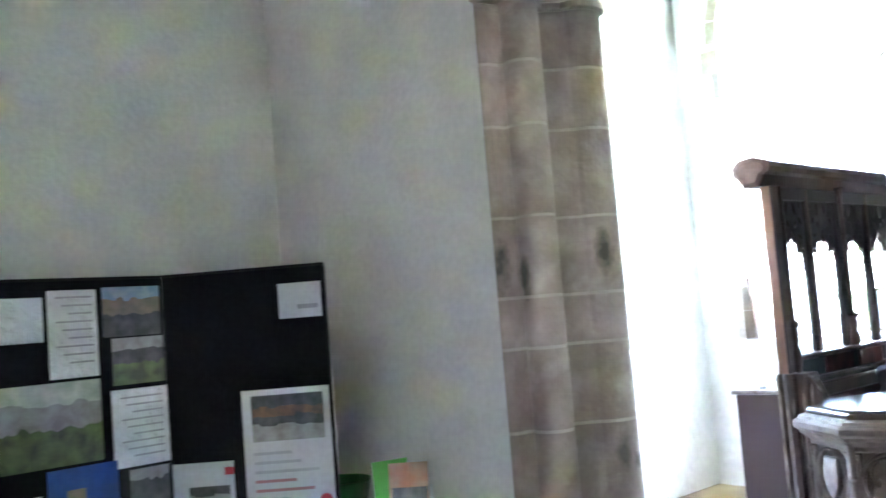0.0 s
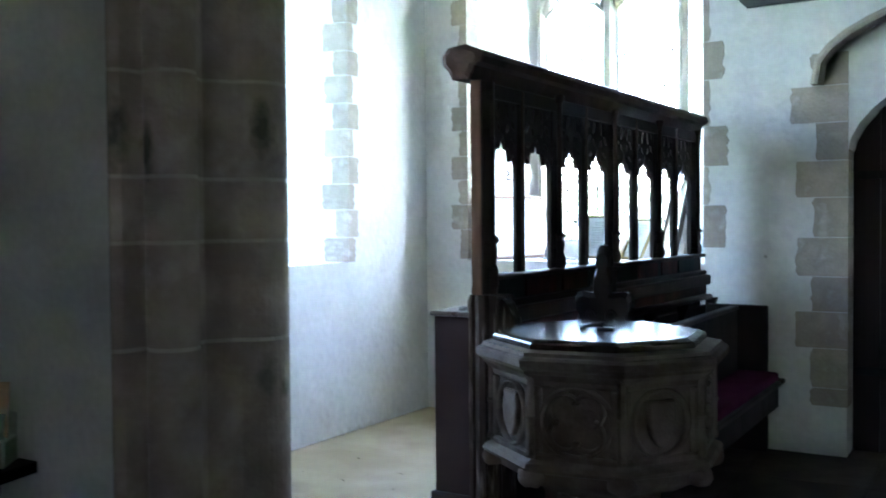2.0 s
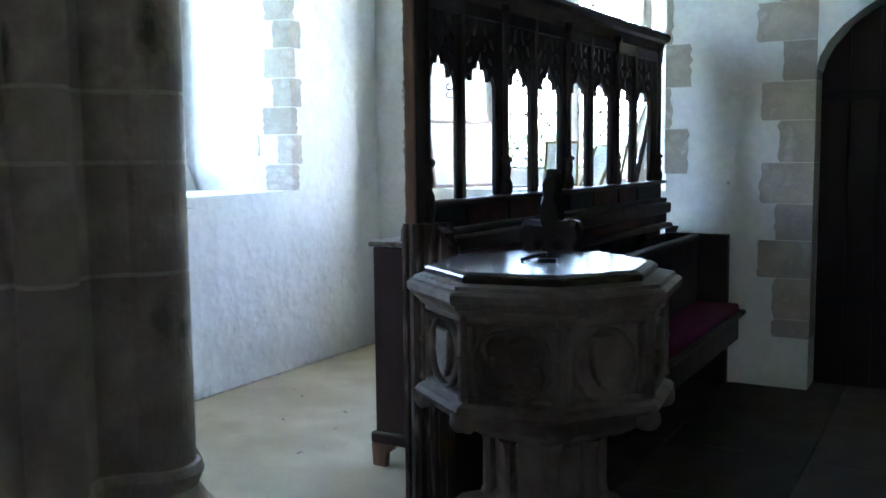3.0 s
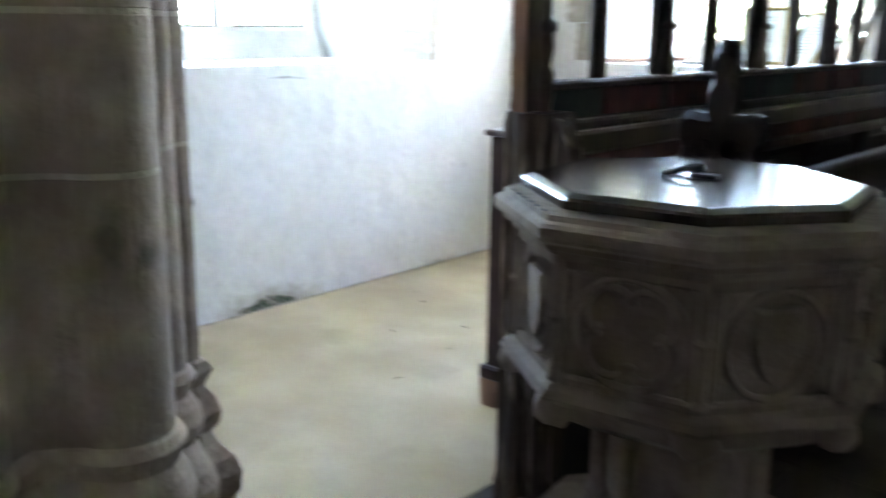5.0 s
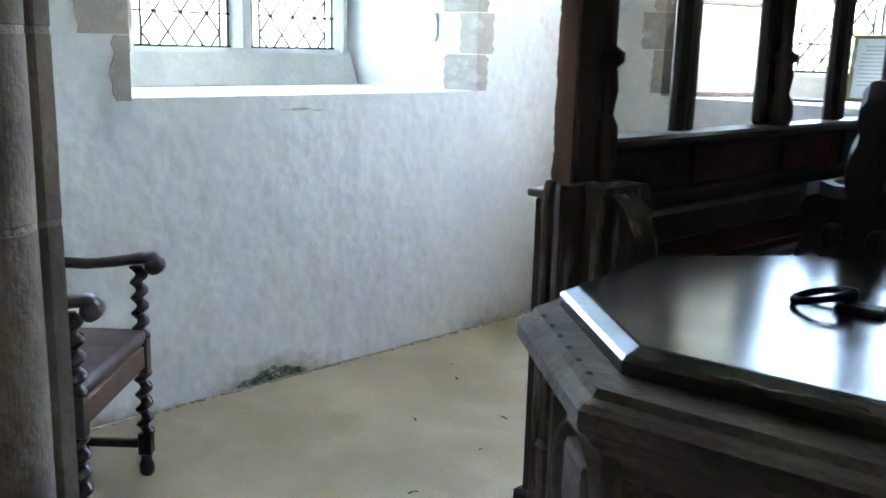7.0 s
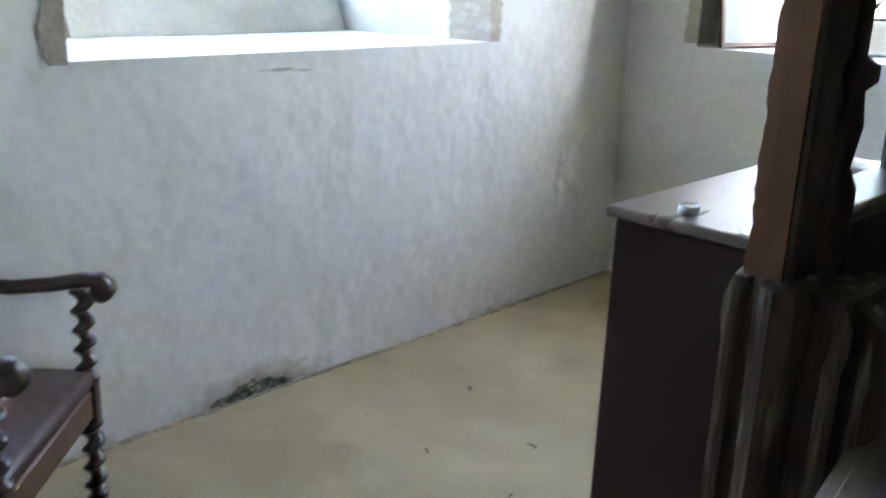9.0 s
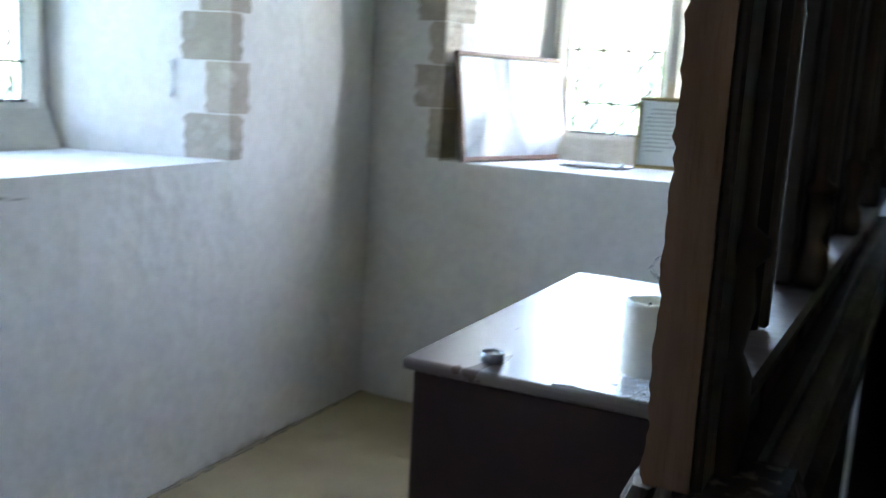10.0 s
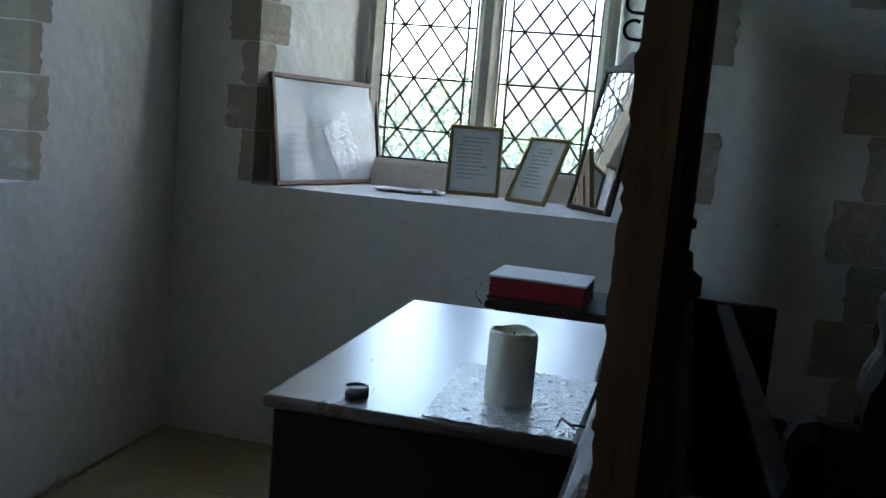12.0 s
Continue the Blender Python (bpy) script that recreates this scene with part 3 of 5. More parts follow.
def tracery_head(a, b):
    """A pierced board: a cusped ogee light between a and b, with small daggers cut through over it."""
    c, h = (a + b) / 2, (b - a) / 2
    side = [(1.0, 1.545), (0.955, 1.585), (0.85, 1.618), (0.7, 1.628), (0.58, 1.606), (0.53, 1.6), (0.5, 1.625), (0.42, 1.648), (0.3, 1.653), (0.22, 1.645), (0.17, 1.668), (0.06, 1.69)]
    rim = [(c + h * q, z) for q, z in side] + [(c, 1.71)] + [(c - h * q, z) for q, z in side[::-1]]
    loops = [[(a, 1.838), (b, 1.838)] + rim]
    for s in (-1, 1):
        loops.append(dagger(c + s * 0.3 * h, 1.795, 0.016, 0.032, s * 0.25))
        loops.append(dagger(c + s * 0.72 * h, 1.742, 0.016, 0.026, s * 0.7))
        loops.append(dagger(c + s * 0.3 * h, 1.728, 0.012, 0.02, -s * 0.5))
        loops.append(dagger(c + s * 0.75 * h, 1.808, 0.011, 0.016, -s * 0.3))
        loops.append(dagger(c + s * 0.62 * h, 1.675, 0.012, 0.02, s * 1.0))
    bm = bmesh.new()
    edges = []
    for pts in loops:
        vs = [bm.verts.new((0.014, u, z)) for u, z in pts]
        edges += [bm.edges.new((p, q)) for p, q in zip(vs, vs[1:] + vs[:1])]
    bmesh.ops.triangle_fill(bm, use_beauty=True, use_dissolve=False, edges=edges)
    top = bmesh.ops.extrude_face_region(bm, geom=bm.faces[:])
    for g in top["geom"]:
        if isinstance(g, bmesh.types.BMVert):
            g.co.x += 0.018
    return bm


for k in range(4):
    y0 = 0.105 + PITCH * k
    s0, s1 = y0 + 0.525, (y0 + PITCH if k < 3 else SLEN)
    stile = sbox("stile", 0.008, 0.038, s0, s1, 1.17, 1.84, OAK_BLACK, 0.007)
    smooth(part("stile_shaft", lathe(SHAFT_PROFILE, 10, 0.052, (s0 + s1) / 2), OAK_DARK, stile))
    mull = part("mullion", loft([[(x, y0 + 0.25 + u, z) for x, u in ((0.008, -0.017), (0.016, -0.024), (0.03, -0.024), (0.04, -0.01), (0.04, 0.01), (0.03, 0.024), (0.016, 0.024), (0.008, 0.017))] for z in (1.17, 1.84)]), OAK_BLACK, screen)
    part("mullion_fillet", box(0.038, 0.05, y0 + 0.242, y0 + 0.258, 1.172, 1.88, 0.003), OAK_DARK, mull)
    for j, (a, b) in enumerate(((y0, y0 + 0.226), (y0 + 0.274, s0))):
        sbox("paint_panel", 0.043, 0.052, a - 0.01, b + 0.01, 1.075, 1.145, GREEN_PAINT if (j + k) % 2 == 0 else RED_PAINT, 0.002, label="faded painted panel")
        part("tracery", tracery_head(a, b), OAK_BLACK, screen, "pierced carved tracery")
# panelled back of the bench, under the rail
for z0, z1, x1, mat in ((0.985, 1.045, 0.105, OAK_DARK), (0.93, 0.985, 0.08, RED_PAINT), (0.9, 0.93, 0.115, OAK_DARK)):
    sbox("moulding", 0.042, x1, 0.13, SLEN, z0, z1, mat, 0.008)
for k in range(5):
    y0 = 0.2 + 0.52 * k
    pn = sbox("panel", 0.042, 0.058, y0, y0 + 0.42, 0.5, 0.86, OAK_BLACK, 0.006)
    part("bracket", loft([[(x, y0 + 0.44 + d, z) for x, z in ((0.042, 0.9), (0.11, 0.9), (0.09, 0.84), (0.06, 0.76), (0.042, 0.72))] for d in (0.0, 0.04)]), OAK_BLACK, screen)
hook = part("hook", sweep([(-0.06, 0.57, 1.06), (-0.085, 0.57, 1.06), (-0.098, 0.57, 1.068), (-0.104, 0.57, 1.05), (-0.098, 0.57, 1.034), (-0.085, 0.57, 1.036)], 0.004, 0.004, (0, 1, 0), round_=True), IRON, screen, "small iron hook")
hook.location = (0.012, 0.08, -0.08)
for dz in (0.0, 0.03):
    curl = [(0.012, 0.36, 1.565 - dz), (-0.014, 0.36, 1.565 - dz)] + [(-0.02 + 0.011 * math.sin(q), 0.36, 1.576 - dz - 0.011 * math.cos(q)) for q in [-0.4 - 0.42 * k for k in range(9)]]
    smooth(part("hook", sweep(curl, 0.004, 0.004, (0, 1, 0), round_=True), IRON, screen, "small iron hook"))
sbox("back_rail", -0.05, 0.01, 0.25, SLEN, 0.92, 0.985, RAIL_WOOD, 0.008, label="worn grey rail on the back of the screen")

# ---- chest ----
chest = thing("mahogany_chest", "dark mahogany chest with bracket feet standing behind the screen", "chest", pose(0, 0, 0))
CX0, CX1, CY0, CY1, CT = -1.582, -1.1, 4.862, 5.745, 0.97
part("carcass", box(CX0, CX1, CY0, CY1, 0.12, CT - 0.025, 0.004), MAHOGANY, chest)
TOP_WOOD = material("polished_top", (0.08, 0.042, 0.034), 0.3, spec=0.9, scale=5, dark=(0.045, 0.02, 0.017), amount=0.9, grain=40, bump=0.03, stretch=(1, 0.2, 1), dist=0.003)
TOP_WOOD.node_tree.nodes["Principled BSDF"].inputs["Coat Weight"].default_value = 0.8
TOP_WOOD.node_tree.nodes["Principled BSDF"].inputs["Coat Roughness"].default_value = 0.3
part("top", box(CX0 - 0.014, CX1 + 0.01, CY0 - 0.018, CY1 + 0.01, CT - 0.022, CT, 0.007, segments=2), TOP_WOOD, chest, "polished moulded top")
part("plinth_moulding", box(CX0 - 0.018, CX1 + 0.01, CY0 - 0.02, CY1 + 0.01, 0.1, 0.15, 0.008), MAHOGANY, chest)
for fx, sx in ((CX0 - 0.015, 1), (CX1 + 0.005, -1)):
    for fy, sy in ((CY0 - 0.015, 1), (CY1 + 0.005, -1)):
        f = bmesh.new()
        prof = [(0, 0.1), (0.12, 0.1), (0.1, 0.075), (0.075, 0.06), (0.07, 0.0), (0.01, 0.0)]
        loft([[(fx + sx * a, fy + sy * d, z) for a, z in prof] for d in (0.0, 0.03)], bm=f)
        loft([[(fx + sx * d, fy + sy * a, z) for a, z in prof] for d in (0.0, 0.03)], bm=f)
        part("bracket_foot", f, OAK_RAW, chest, "lighter shaped bracket foot")
for k in range(3):
    z0 = 0.17 + 0.26 * k
    dr = part("drawer", box(CX0 - 0.012, CX0 + 0.01, CY0 + 0.04, CY1 - 0.04, z0, z0 + 0.24, 0.005), MAHOGANY, chest)
    for yy in (CY0 + 0.22, CY1 - 0.22):
        part("knob", box(CX0 - 0.035, CX0 - 0.012, yy - 0.015, yy + 0.015, z0 + 0.1, z0 + 0.13, 0.008, segments=2), IRON, dr)

# ---- windows ----

def clip(poly, x0, x1, y0, y1):
    for axis, lim, sign in ((0, x0, 1), (0, x1, -1), (1, y0, 1), (1, y1, -1)):
        out = []
        for a, b in zip(poly, poly[1:] + poly[:1]):
            ia, ib = sign * (a[axis] - lim) >= -1e-9, sign * (b[axis] - lim) >= -1e-9
            if ia:
                out.append(a)
            if ia != ib:
                s = (lim - a[axis]) / (b[axis] - a[axis])
                out.append((a[0] + s * (b[0] - a[0]), a[1] + s * (b[1] - a[1])))
        poly = out
        if len(poly) < 3:
            return []
    return poly


def window(name, m, c, SILL, ZB, label):
    win = tagged(new(name), label, "window", kind="structure")
    win.matrix_basis = m

    def add(nm, bm, mat, parent=win, lab=""):
        return part(nm, bm, mat, parent, lab)

    g, HEAD = 0.74, 2.93
    nrm = (0, 1, 0)
    fr = bmesh.new()
    sweep([(c - 0.54, g, SILL), (c - 0.54, g, 3.05)] + [(u, g, z) for u, z in arch_points(c - 0.54, c + 0.54, 3.05, 0.72)] + [(c + 0.54, g, SILL)], 0.07, 0.12, nrm, fr)
    add("window_frame", fr, TRACERY, lab="moulded stone window frame")
    sill = loft([[(c - 0.57, v, z) for v, z in ((0.62, SILL + 0.002), (0.68, ZB - 0.02), (0.7, ZB), (0.8, ZB), (0.8, SILL + 0.002))], [(c + 0.57, v, z) for v, z in ((0.62, SILL + 0.002), (0.68, ZB - 0.02), (0.7, ZB), (0.8, ZB), (0.8, SILL + 0.002))]])
    add("window_sill", sill, TRACERY)
    mu = loft([[(c + x, g + y, z) for x, y in ((-0.055, 0), (-0.02, -0.06), (0.02, -0.06), (0.055, 0), (0.02, 0.06), (-0.02, 0.06))] for z in (ZB, 3.12)])
    add("mullion", mu, TRACERY)
    tr = bmesh.new()
    for s in (-1, 1):
        a, b = sorted((c + s * 0.05, c + s * 0.51))
        cc = (a + b) / 2
        head = arch_points(a, b, HEAD, 0.26, 7)
        sweep([(u, g, z) for u, z in head], 0.05, 0.09, nrm, tr)
        for q in (-1, 1):
            sweep([(cc + q * 0.23, g, HEAD - 0.02), (cc + q * 0.17, g, HEAD + 0.04), (cc + q * 0.11, g, HEAD + 0.05), (cc + q * 0.14, g, HEAD + 0.12), (cc + q * 0.1, g, HEAD + 0.16), (cc + q * 0.05, g, HEAD + 0.15), (cc + q * 0.04, g, HEAD + 0.21), (cc, g, HEAD + 0.25)], 0.035, 0.05, nrm, tr)
        sweep([(c, g, 3.12), (c + s * 0.1, g, 3.22), (c + s * 0.16, g, 3.36), (c + s * 0.12, g, 3.53), (c, g, 3.7)], 0.045, 0.08, nrm, tr)
        sweep([(cc, g, HEAD + 0.26), (c + s * 0.3, g, 3.32), (c + s * 0.3, g, 3.48)], 0.035, 0.07, nrm, tr)
        sweep([(c + s * 0.03, g, 3.34), (c + s * 0.09, g, 3.39), (c + s * 0.03, g, 3.44)], 0.03, 0.05, nrm, tr)
    smooth(add("tracery", tr, TRACERY, lab="cusped stone tracery"))
    W, H = 0.1213, 0.16
    whole = None
    for s in (-1, 1):
        a, b = sorted((c + s * 0.058, c + s * 0.506))
        top = HEAD
        x0, x1 = a + 0.042, b - 0.042
        zc = ZB + 0.382
        lead = bmesh.new()
        for x in (a + 0.004, x0, x1, b - 0.004):
            box(x - 0.0045, x + 0.0045, g - 0.006, g + 0.006, ZB, top + (0.12 if x in (x0, x1) else 0), bm=lead)
        nx, nz = int((x1 - x0) / W) + 2, int((top - ZB) / H) + 2
        for k in range(-nz - nx, nz + nx + 2):
            for sg in (1, -1):
                # a line of diagonal lead, cut to the light
                px = x0 + k * W
                p0, p1 = (px - sg * 2.4 * W / H, zc - 2.4), (px + sg * 2.4 * W / H, zc + 2.4)
                lo, hi = 0.0, 1.0
                for ax, l0, l1 in ((0, x0, x1), (1, ZB, top)):
                    t0, t1 = sorted(((l0 - p0[ax]) / (p1[ax] - p0[ax]), (l1 - p0[ax]) / (p1[ax] - p0[ax])))
                    lo, hi = max(lo, t0), min(hi, t1)
                if hi - lo > 0.002:
                    e = [Vector((p0[0] + q * (p1[0] - p0[0]), g, p0[1] + q * (p1[1] - p0[1]))) for q in (lo, hi)]
                    sweep(e, 0.011, 0.012, nrm, lead)
        add("lead_lattice", lead, LEAD, lab="black diamond lead lattice")
        bars = bmesh.new()
        # Bottom bar is added: a dark strip for the shadow gap at the sill.
        box(a, b, g - 0.02, g + 0.01, ZB, ZB + 0.009, bm=bars)
        z = ZB + 0.142
        while z < top:
            box(a, b, g - 0.018, g - 0.006, z - 0.004, z + 0.004, bm=bars)
            z += 0.24
        add("saddle_bars_sill_shade", bars, IRON, lab="thin iron saddle bars, with a dark strip as shadow gap at the sill")
        for i in range(-1, nx + 1):
            for j in range(-6, 2 * nz + 1):
                cx, cz = x0 + i * W + (0 if j % 2 else W / 2), zc + j * H / 2
                poly = clip([(cx - W / 2, cz), (cx, cz - H / 2), (cx + W / 2, cz), (cx, cz + H / 2)], x0, x1, ZB, top)
                if len(poly) < 3 or abs(sum(p[0] * q[1] - q[0] * p[1] for p, q in zip(poly, poly[1:] + poly[:1]))) < 0.0006:
                    continue
                full = len(poly) == 4 and cx - W / 2 >= x0 and cx + W / 2 <= x1 and cz - H / 2 >= ZB and cz + H / 2 <= top
                if full and whole:
                    pane = part("pane", whole, None, win)
                else:
                    bm = loft([[(u - cx, d, z - cz) for u, z in poly] for d in (-0.0015, 0.0015)])
                    pane = part("pane", bm, GLASS, win)
                    if full:
                        whole = pane.data
                pane.matrix_basis = Matrix.Translation((cx, g, cz))
                pane.visible_shadow = False
        for xa, xb in ((a, x0), (x1, b)):
            z = ZB
            while z < top:
                pane = part("pane", box(xa, xb, g - 0.0015, g + 0.0015, z, min(z + 0.24, top)), GLASS, win)
                pane.visible_shadow = False
                z += 0.24
        head = [(u, z) for u, z in arch_points(a, b, top, 0.25, 7)]
        pane = part("pane", loft([[(u, g + d, z) for u, z in head] for d in (-0.0015, 0.0015)]), GLASS, win)
        pane.visible_shadow = False
    return win


window("window_1", FAR, LIGHT_F, SILL_F, 1.225, "two-light stone church window with diamond leaded glass")
window("window_2", LEFT, LIGHT_L, SILL_L, 1.28, "two-light stone church window with diamond leaded glass")


# ---- jamb stones ----
def jamb(parent, m, u, side, back, z0, z1, wide, deep, first=0, h=0.168):
    """Long and short stones up an arris at u. side: the way the wall's face lies from it; back: the reveal's lean over DEEP."""
    rnd = random.Random(int(u * 1000) + first)
    z, k = z0, first
    while z < z1 - 0.05:
        hh = min(h * rnd.uniform(0.88, 1.14), z1 - z)
        w = wide[k % 2] * rnd.uniform(0.88, 1.12)
        d = deep[k % 2] * rnd.uniform(0.85, 1.15)
        p = 0.005
        s = side
        lean = -side * back / DEEP
        pts = [(u + s * w, -p), (u - s * p, -p), (u - s * p + lean * d, d), (u + s * 0.03 + lean * d, d), (u + s * 0.03, 0.03), (u + s * w, 0.03)]
        rings, ph = [], rnd.uniform(0, 90)
        for i in range(9):
            zz = z + 0.002 + (hh - 0.004) * i / 8
            e = 0.02 * noise.noise(Vector((ph, i * 0.8, 0))) - (0.005 if i in (0, 8) else 0.0)
            rings.append([(x + s * (e if abs(x - u - s * w) < 0.001 else 0.0), y + (e if y > d - 0.001 else 0.0), zz) for x, y in pts])
        bm = loft(rings)
        bm.transform(m)
        part("stone", bm, QUOIN, parent)
        z += hh
        k += 1


def voussoirs(parent, m, outline, width):
    for (a, az), (b, bz) in zip(outline, outline[1:]):
        t = Vector((b - a, bz - az)).normalized()
        nrm = Vector((-t.y, t.x))
        if nrm.y < 0:
            nrm = -nrm
        e = 0.003
        q = [(a + t.x * e, az + t.y * e), (b - t.x * e, bz - t.y * e), (b - t.x * e + nrm.x * width, bz - t.y * e + nrm.y * width), (a + t.x * e + nrm.x * width, az + t.y * e + nrm.y * width)]
        bm = loft([[(x, v, z) for x, z in q] for v in (-0.005, 0.03)])
        bm.transform(m)
        part("stone", bm, QUOIN, parent)


jamb(wall_far, FAR, WIN_F[0], -1, 0.218, SILL_F + 0.01, 3.36, (0.06, 0.13), (0.1, 0.16), 0, 0.187)
jamb(wall_far, FAR, WIN_F[1], 1, 0.325, SILL_F + 0.1, 3.36, (0.03, 0.13), (0.14, 0.05), 1, 0.25)
jamb(wall_left, LEFT, WIN_L[0], -1, 0.306, SILL_L - 0.01, 3.36, (0.05, 0.16), (0.16, 0.07), 0, 0.2)
jamb(wall_left, LEFT, WIN_L[1], 1, 0.175, SILL_L, 3.36, (0.055, 0.1), (0.16, 0.1))
voussoirs(wall_far, FAR, arch_points(WIN_F[0], WIN_F[1], 3.36, 0.95), 0.09)
voussoirs(wall_left, LEFT, arch_points(WIN_L[0], WIN_L[1], 3.36, 0.95), 0.09)
jamb(wall_door, FAR, DOOR[0], -1, 0.0, 0.285, 0.39, (0.18, 0.18), (0.2, 0.2))
jamb(wall_door, FAR, DOOR[0], -1, 0.0, 0.39, 2.34, (0.18, 0.305), (0.2, 0.2), 0, 0.211)
jamb(wall_door, FAR, DOOR[1], 1, 0.0, 0.28, 2.3, (0.2, 0.32), (0.2, 0.2), 0, 0.25)
hood = bmesh.new()
sweep([(u, -0.03, z) for u, z in [(DOOR[0] - 0.16, 2.14)] + flat_arch(DOOR[0] - 0.16, DOOR[1] + 0.16, 2.2, 0.4)[1:-1] + [(DOOR[1] + 0.16, 2.14)]], 0.07, 0.07, (0, 1, 0), hood)
hood.transform(FAR)
part("hood_mould", hood, QUOIN, wall_door, "stone hood mould over the doorway")

# ---- door ----
door = tagged(new("door_1"), "dark planked oak church door, closed", "door", kind="structure")
outline = flat_arch(DOOR[0], DOOR[1], 1.74, 0.48)


def arch_height(u):
    for (a, az), (b, bz) in zip(outline, outline[1:]):
        if a <= u <= b:
            return az + (bz - az) * (u - a) / (b - a)
    return 1.74


for k in range(8):
    a, b = DOOR[0] + 0.15 * k + 0.003, DOOR[0] + 0.15 * (k + 1) - 0.003
    a, b = max(a, DOOR[0] + 0.001), min(b, DOOR[1] - 0.001)
    za, zb = arch_height(a), arch_height(b)
    part("plank", loft([[(a, y, 0.0), (b, y, 0.0), (b, y, zb), ((a + b) / 2, y, (za + zb) / 2 + 0.004), (a, y, za)] for y in (7.24, 7.3)]), OAK_BLACK, door)
for z in (0.45, 1.6):
    part("strap_hinge", box(DOOR[0] + 0.02, DOOR[1] - 0.2, 7.226, 7.239, z, z + 0.05, 0.003), IRON, door, "iron strap hinge")
smooth(part("ring_handle", sweep([(0.95 + 0.05 * math.cos(q), 7.225, 1.1 + 0.05 * math.sin(q)) for q in [2 * math.pi * k / 16 for k in range(16)]], 0.012, 0.012, (0, 1, 0), closed=True, round_=True), IRON, door))
# Unseen sheet added behind the planks to stop daylight leaking through.
part("backing", loft([[(u, y, z) for u, z in [(DOOR[0], -0.028)] + outline + [(DOOR[1], -0.028)]] for y in (7.302, 7.33)]), OAK_BLACK, door)

# ---- slate tablet ----
tablet = thing("wall_tablet", "dark grey slate memorial tablet with worn lettering on the wall", "tablet")
SLATE = material("slate", (0.09, 0.09, 0.095), 0.5, scale=6, amount=0.7, bump=0.1)
INK_PALE = material("pale_lettering", (0.3, 0.29, 0.27), 0.8, bump=0)
part("slab", loft([[(x, y, z) for x, z in ((-0.745, 2.67), (-0.705, 2.63), (-0.0, 2.63), (0.04, 2.67), (0.04, 3.28), (-0.745, 3.28))] for y in (6.98, 7.021)]), SLATE, tablet)
for k in range(9):
    w = random.Random(k).uniform(0.5, 0.66)
    part("lettering", box(-0.35 - w / 2, -0.35 + w / 2, 6.978, 6.981, 2.71 + 0.058 * k, 2.725 + 0.058 * k), INK_PALE, tablet)

# ---- bench ----
bench = thing("bench", "dark oak bench with a carved finial end and magenta cushion", "bench")
part("back_panel", box(-0.775, -0.74, 4.76, 6.92, 0.1, 0.835, 0.004), OAK_BLACK, bench)
part("top_rail", box(-0.785, -0.728, 4.76, 6.92, 0.835, 0.862, 0.01, segments=2), OAK_DARK, bench)
part("seat", box(-0.74, -0.485, 4.76, 6.92, 0.4, 0.43, 0.006), OAK_DARK, bench)
part("seat_front", box(-0.52, -0.5, 4.78, 6.9, 0.28, 0.4, 0.003), OAK_BLACK, bench)
part("far_end", box(-0.93, -0.572, 6.92, 6.97, 0.0, 0.864, 0.006), OAK_BLACK, bench)
part("arm", box(-0.58, -0.475, 6.915, 6.975, 0.41, 0.44, 0.008), OAK_DARK, bench)
half = [(0.0, 1.275), (0.018, 1.272), (0.034, 1.255), (0.036, 1.23), (0.026, 1.21), (0.03, 1.19), (0.046, 1.165), (0.052, 1.135), (0.045, 1.105), (0.03, 1.085), (0.034, 1.07), (0.06, 1.068), (0.088, 1.075), (0.112, 1.068), (0.124, 1.045), (0.122, 1.015), (0.105, 0.995), (0.112, 0.97), (0.14, 0.945), (0.165, 0.9), (0.17, 0.85), (0.17, 0.0)]
half = [(x * (0.74 if z > 1.08 else 0.94 if z > 0.96 else 0.86), z + (0.02 if 0.96 < z < 1.08 else 0.0)) for x, z in half]
sil = half + [(-x, z) for x, z in half[::-1][:-1]]
EX = -0.71
end = loft([[(EX + x * k, y, (z - 0.8) * k + 0.8 if z > 0.05 else z) for x, z in sil] for k, y in ((0.93, 4.695), (1.0, 4.71), (1.0, 4.745), (0.93, 4.76))])
part("finial_end", end, OAK_BLACK, bench, "carved poppyhead bench end")
fin = bmesh.new()
for dx, z, r, sx, sz in ((0, 1.238, 0.028, 0.9, 1.2), (0, 1.15, 0.036, 0.95, 1.6), (-0.082, 1.055, 0.034, 1, 1), (0.082, 1.055, 0.034, 1, 1)):
    own = bmesh.new()
    bmesh.ops.create_icosphere(own, subdivisions=3, radius=r, matrix=Matrix.Translation((EX + dx, 4.7275, z)) @ Matrix.Diagonal((sx, 0.8, sz, 1)))
    for v in own.verts:
        a = math.atan2(v.co.z - z, v.co.x - EX - dx)
        v.co += 0.005 * noise.noise_vector(v.co * 70) + Vector((v.co.x - EX - dx, v.co.y - 4.7275, 0)) * 0.14 * math.cos(7 * a)
    join(fin, own)
for sgn in (-1, 1):
    for q in range(3):
        vol = [(EX + sgn * (0.04 + 0.035 * q) + 0.02 * math.cos(w), 4.69, 1.0 - 0.05 * q + 0.022 * math.sin(w)) for w in [0.5 * k for k in range(12)]]
        sweep(vol, 0.01, 0.014, (0, 1, 0), fin)
    sweep([(EX + sgn * 0.02, 4.692, 0.95), (EX + sgn * 0.06, 4.692, 0.88), (EX + sgn * 0.11, 4.692, 0.8), (EX + sgn * 0.13, 4.692, 0.6), (EX + sgn * 0.13, 4.692, 0.2)], 0.014, 0.012, (0, 1, 0), fin)
smooth(part("carving", fin, OAK_BLACK, bench))
cush = box(-0.735, -0.495, 4.8, 6.9, 0.0, 0.055, 0.02, segments=3)
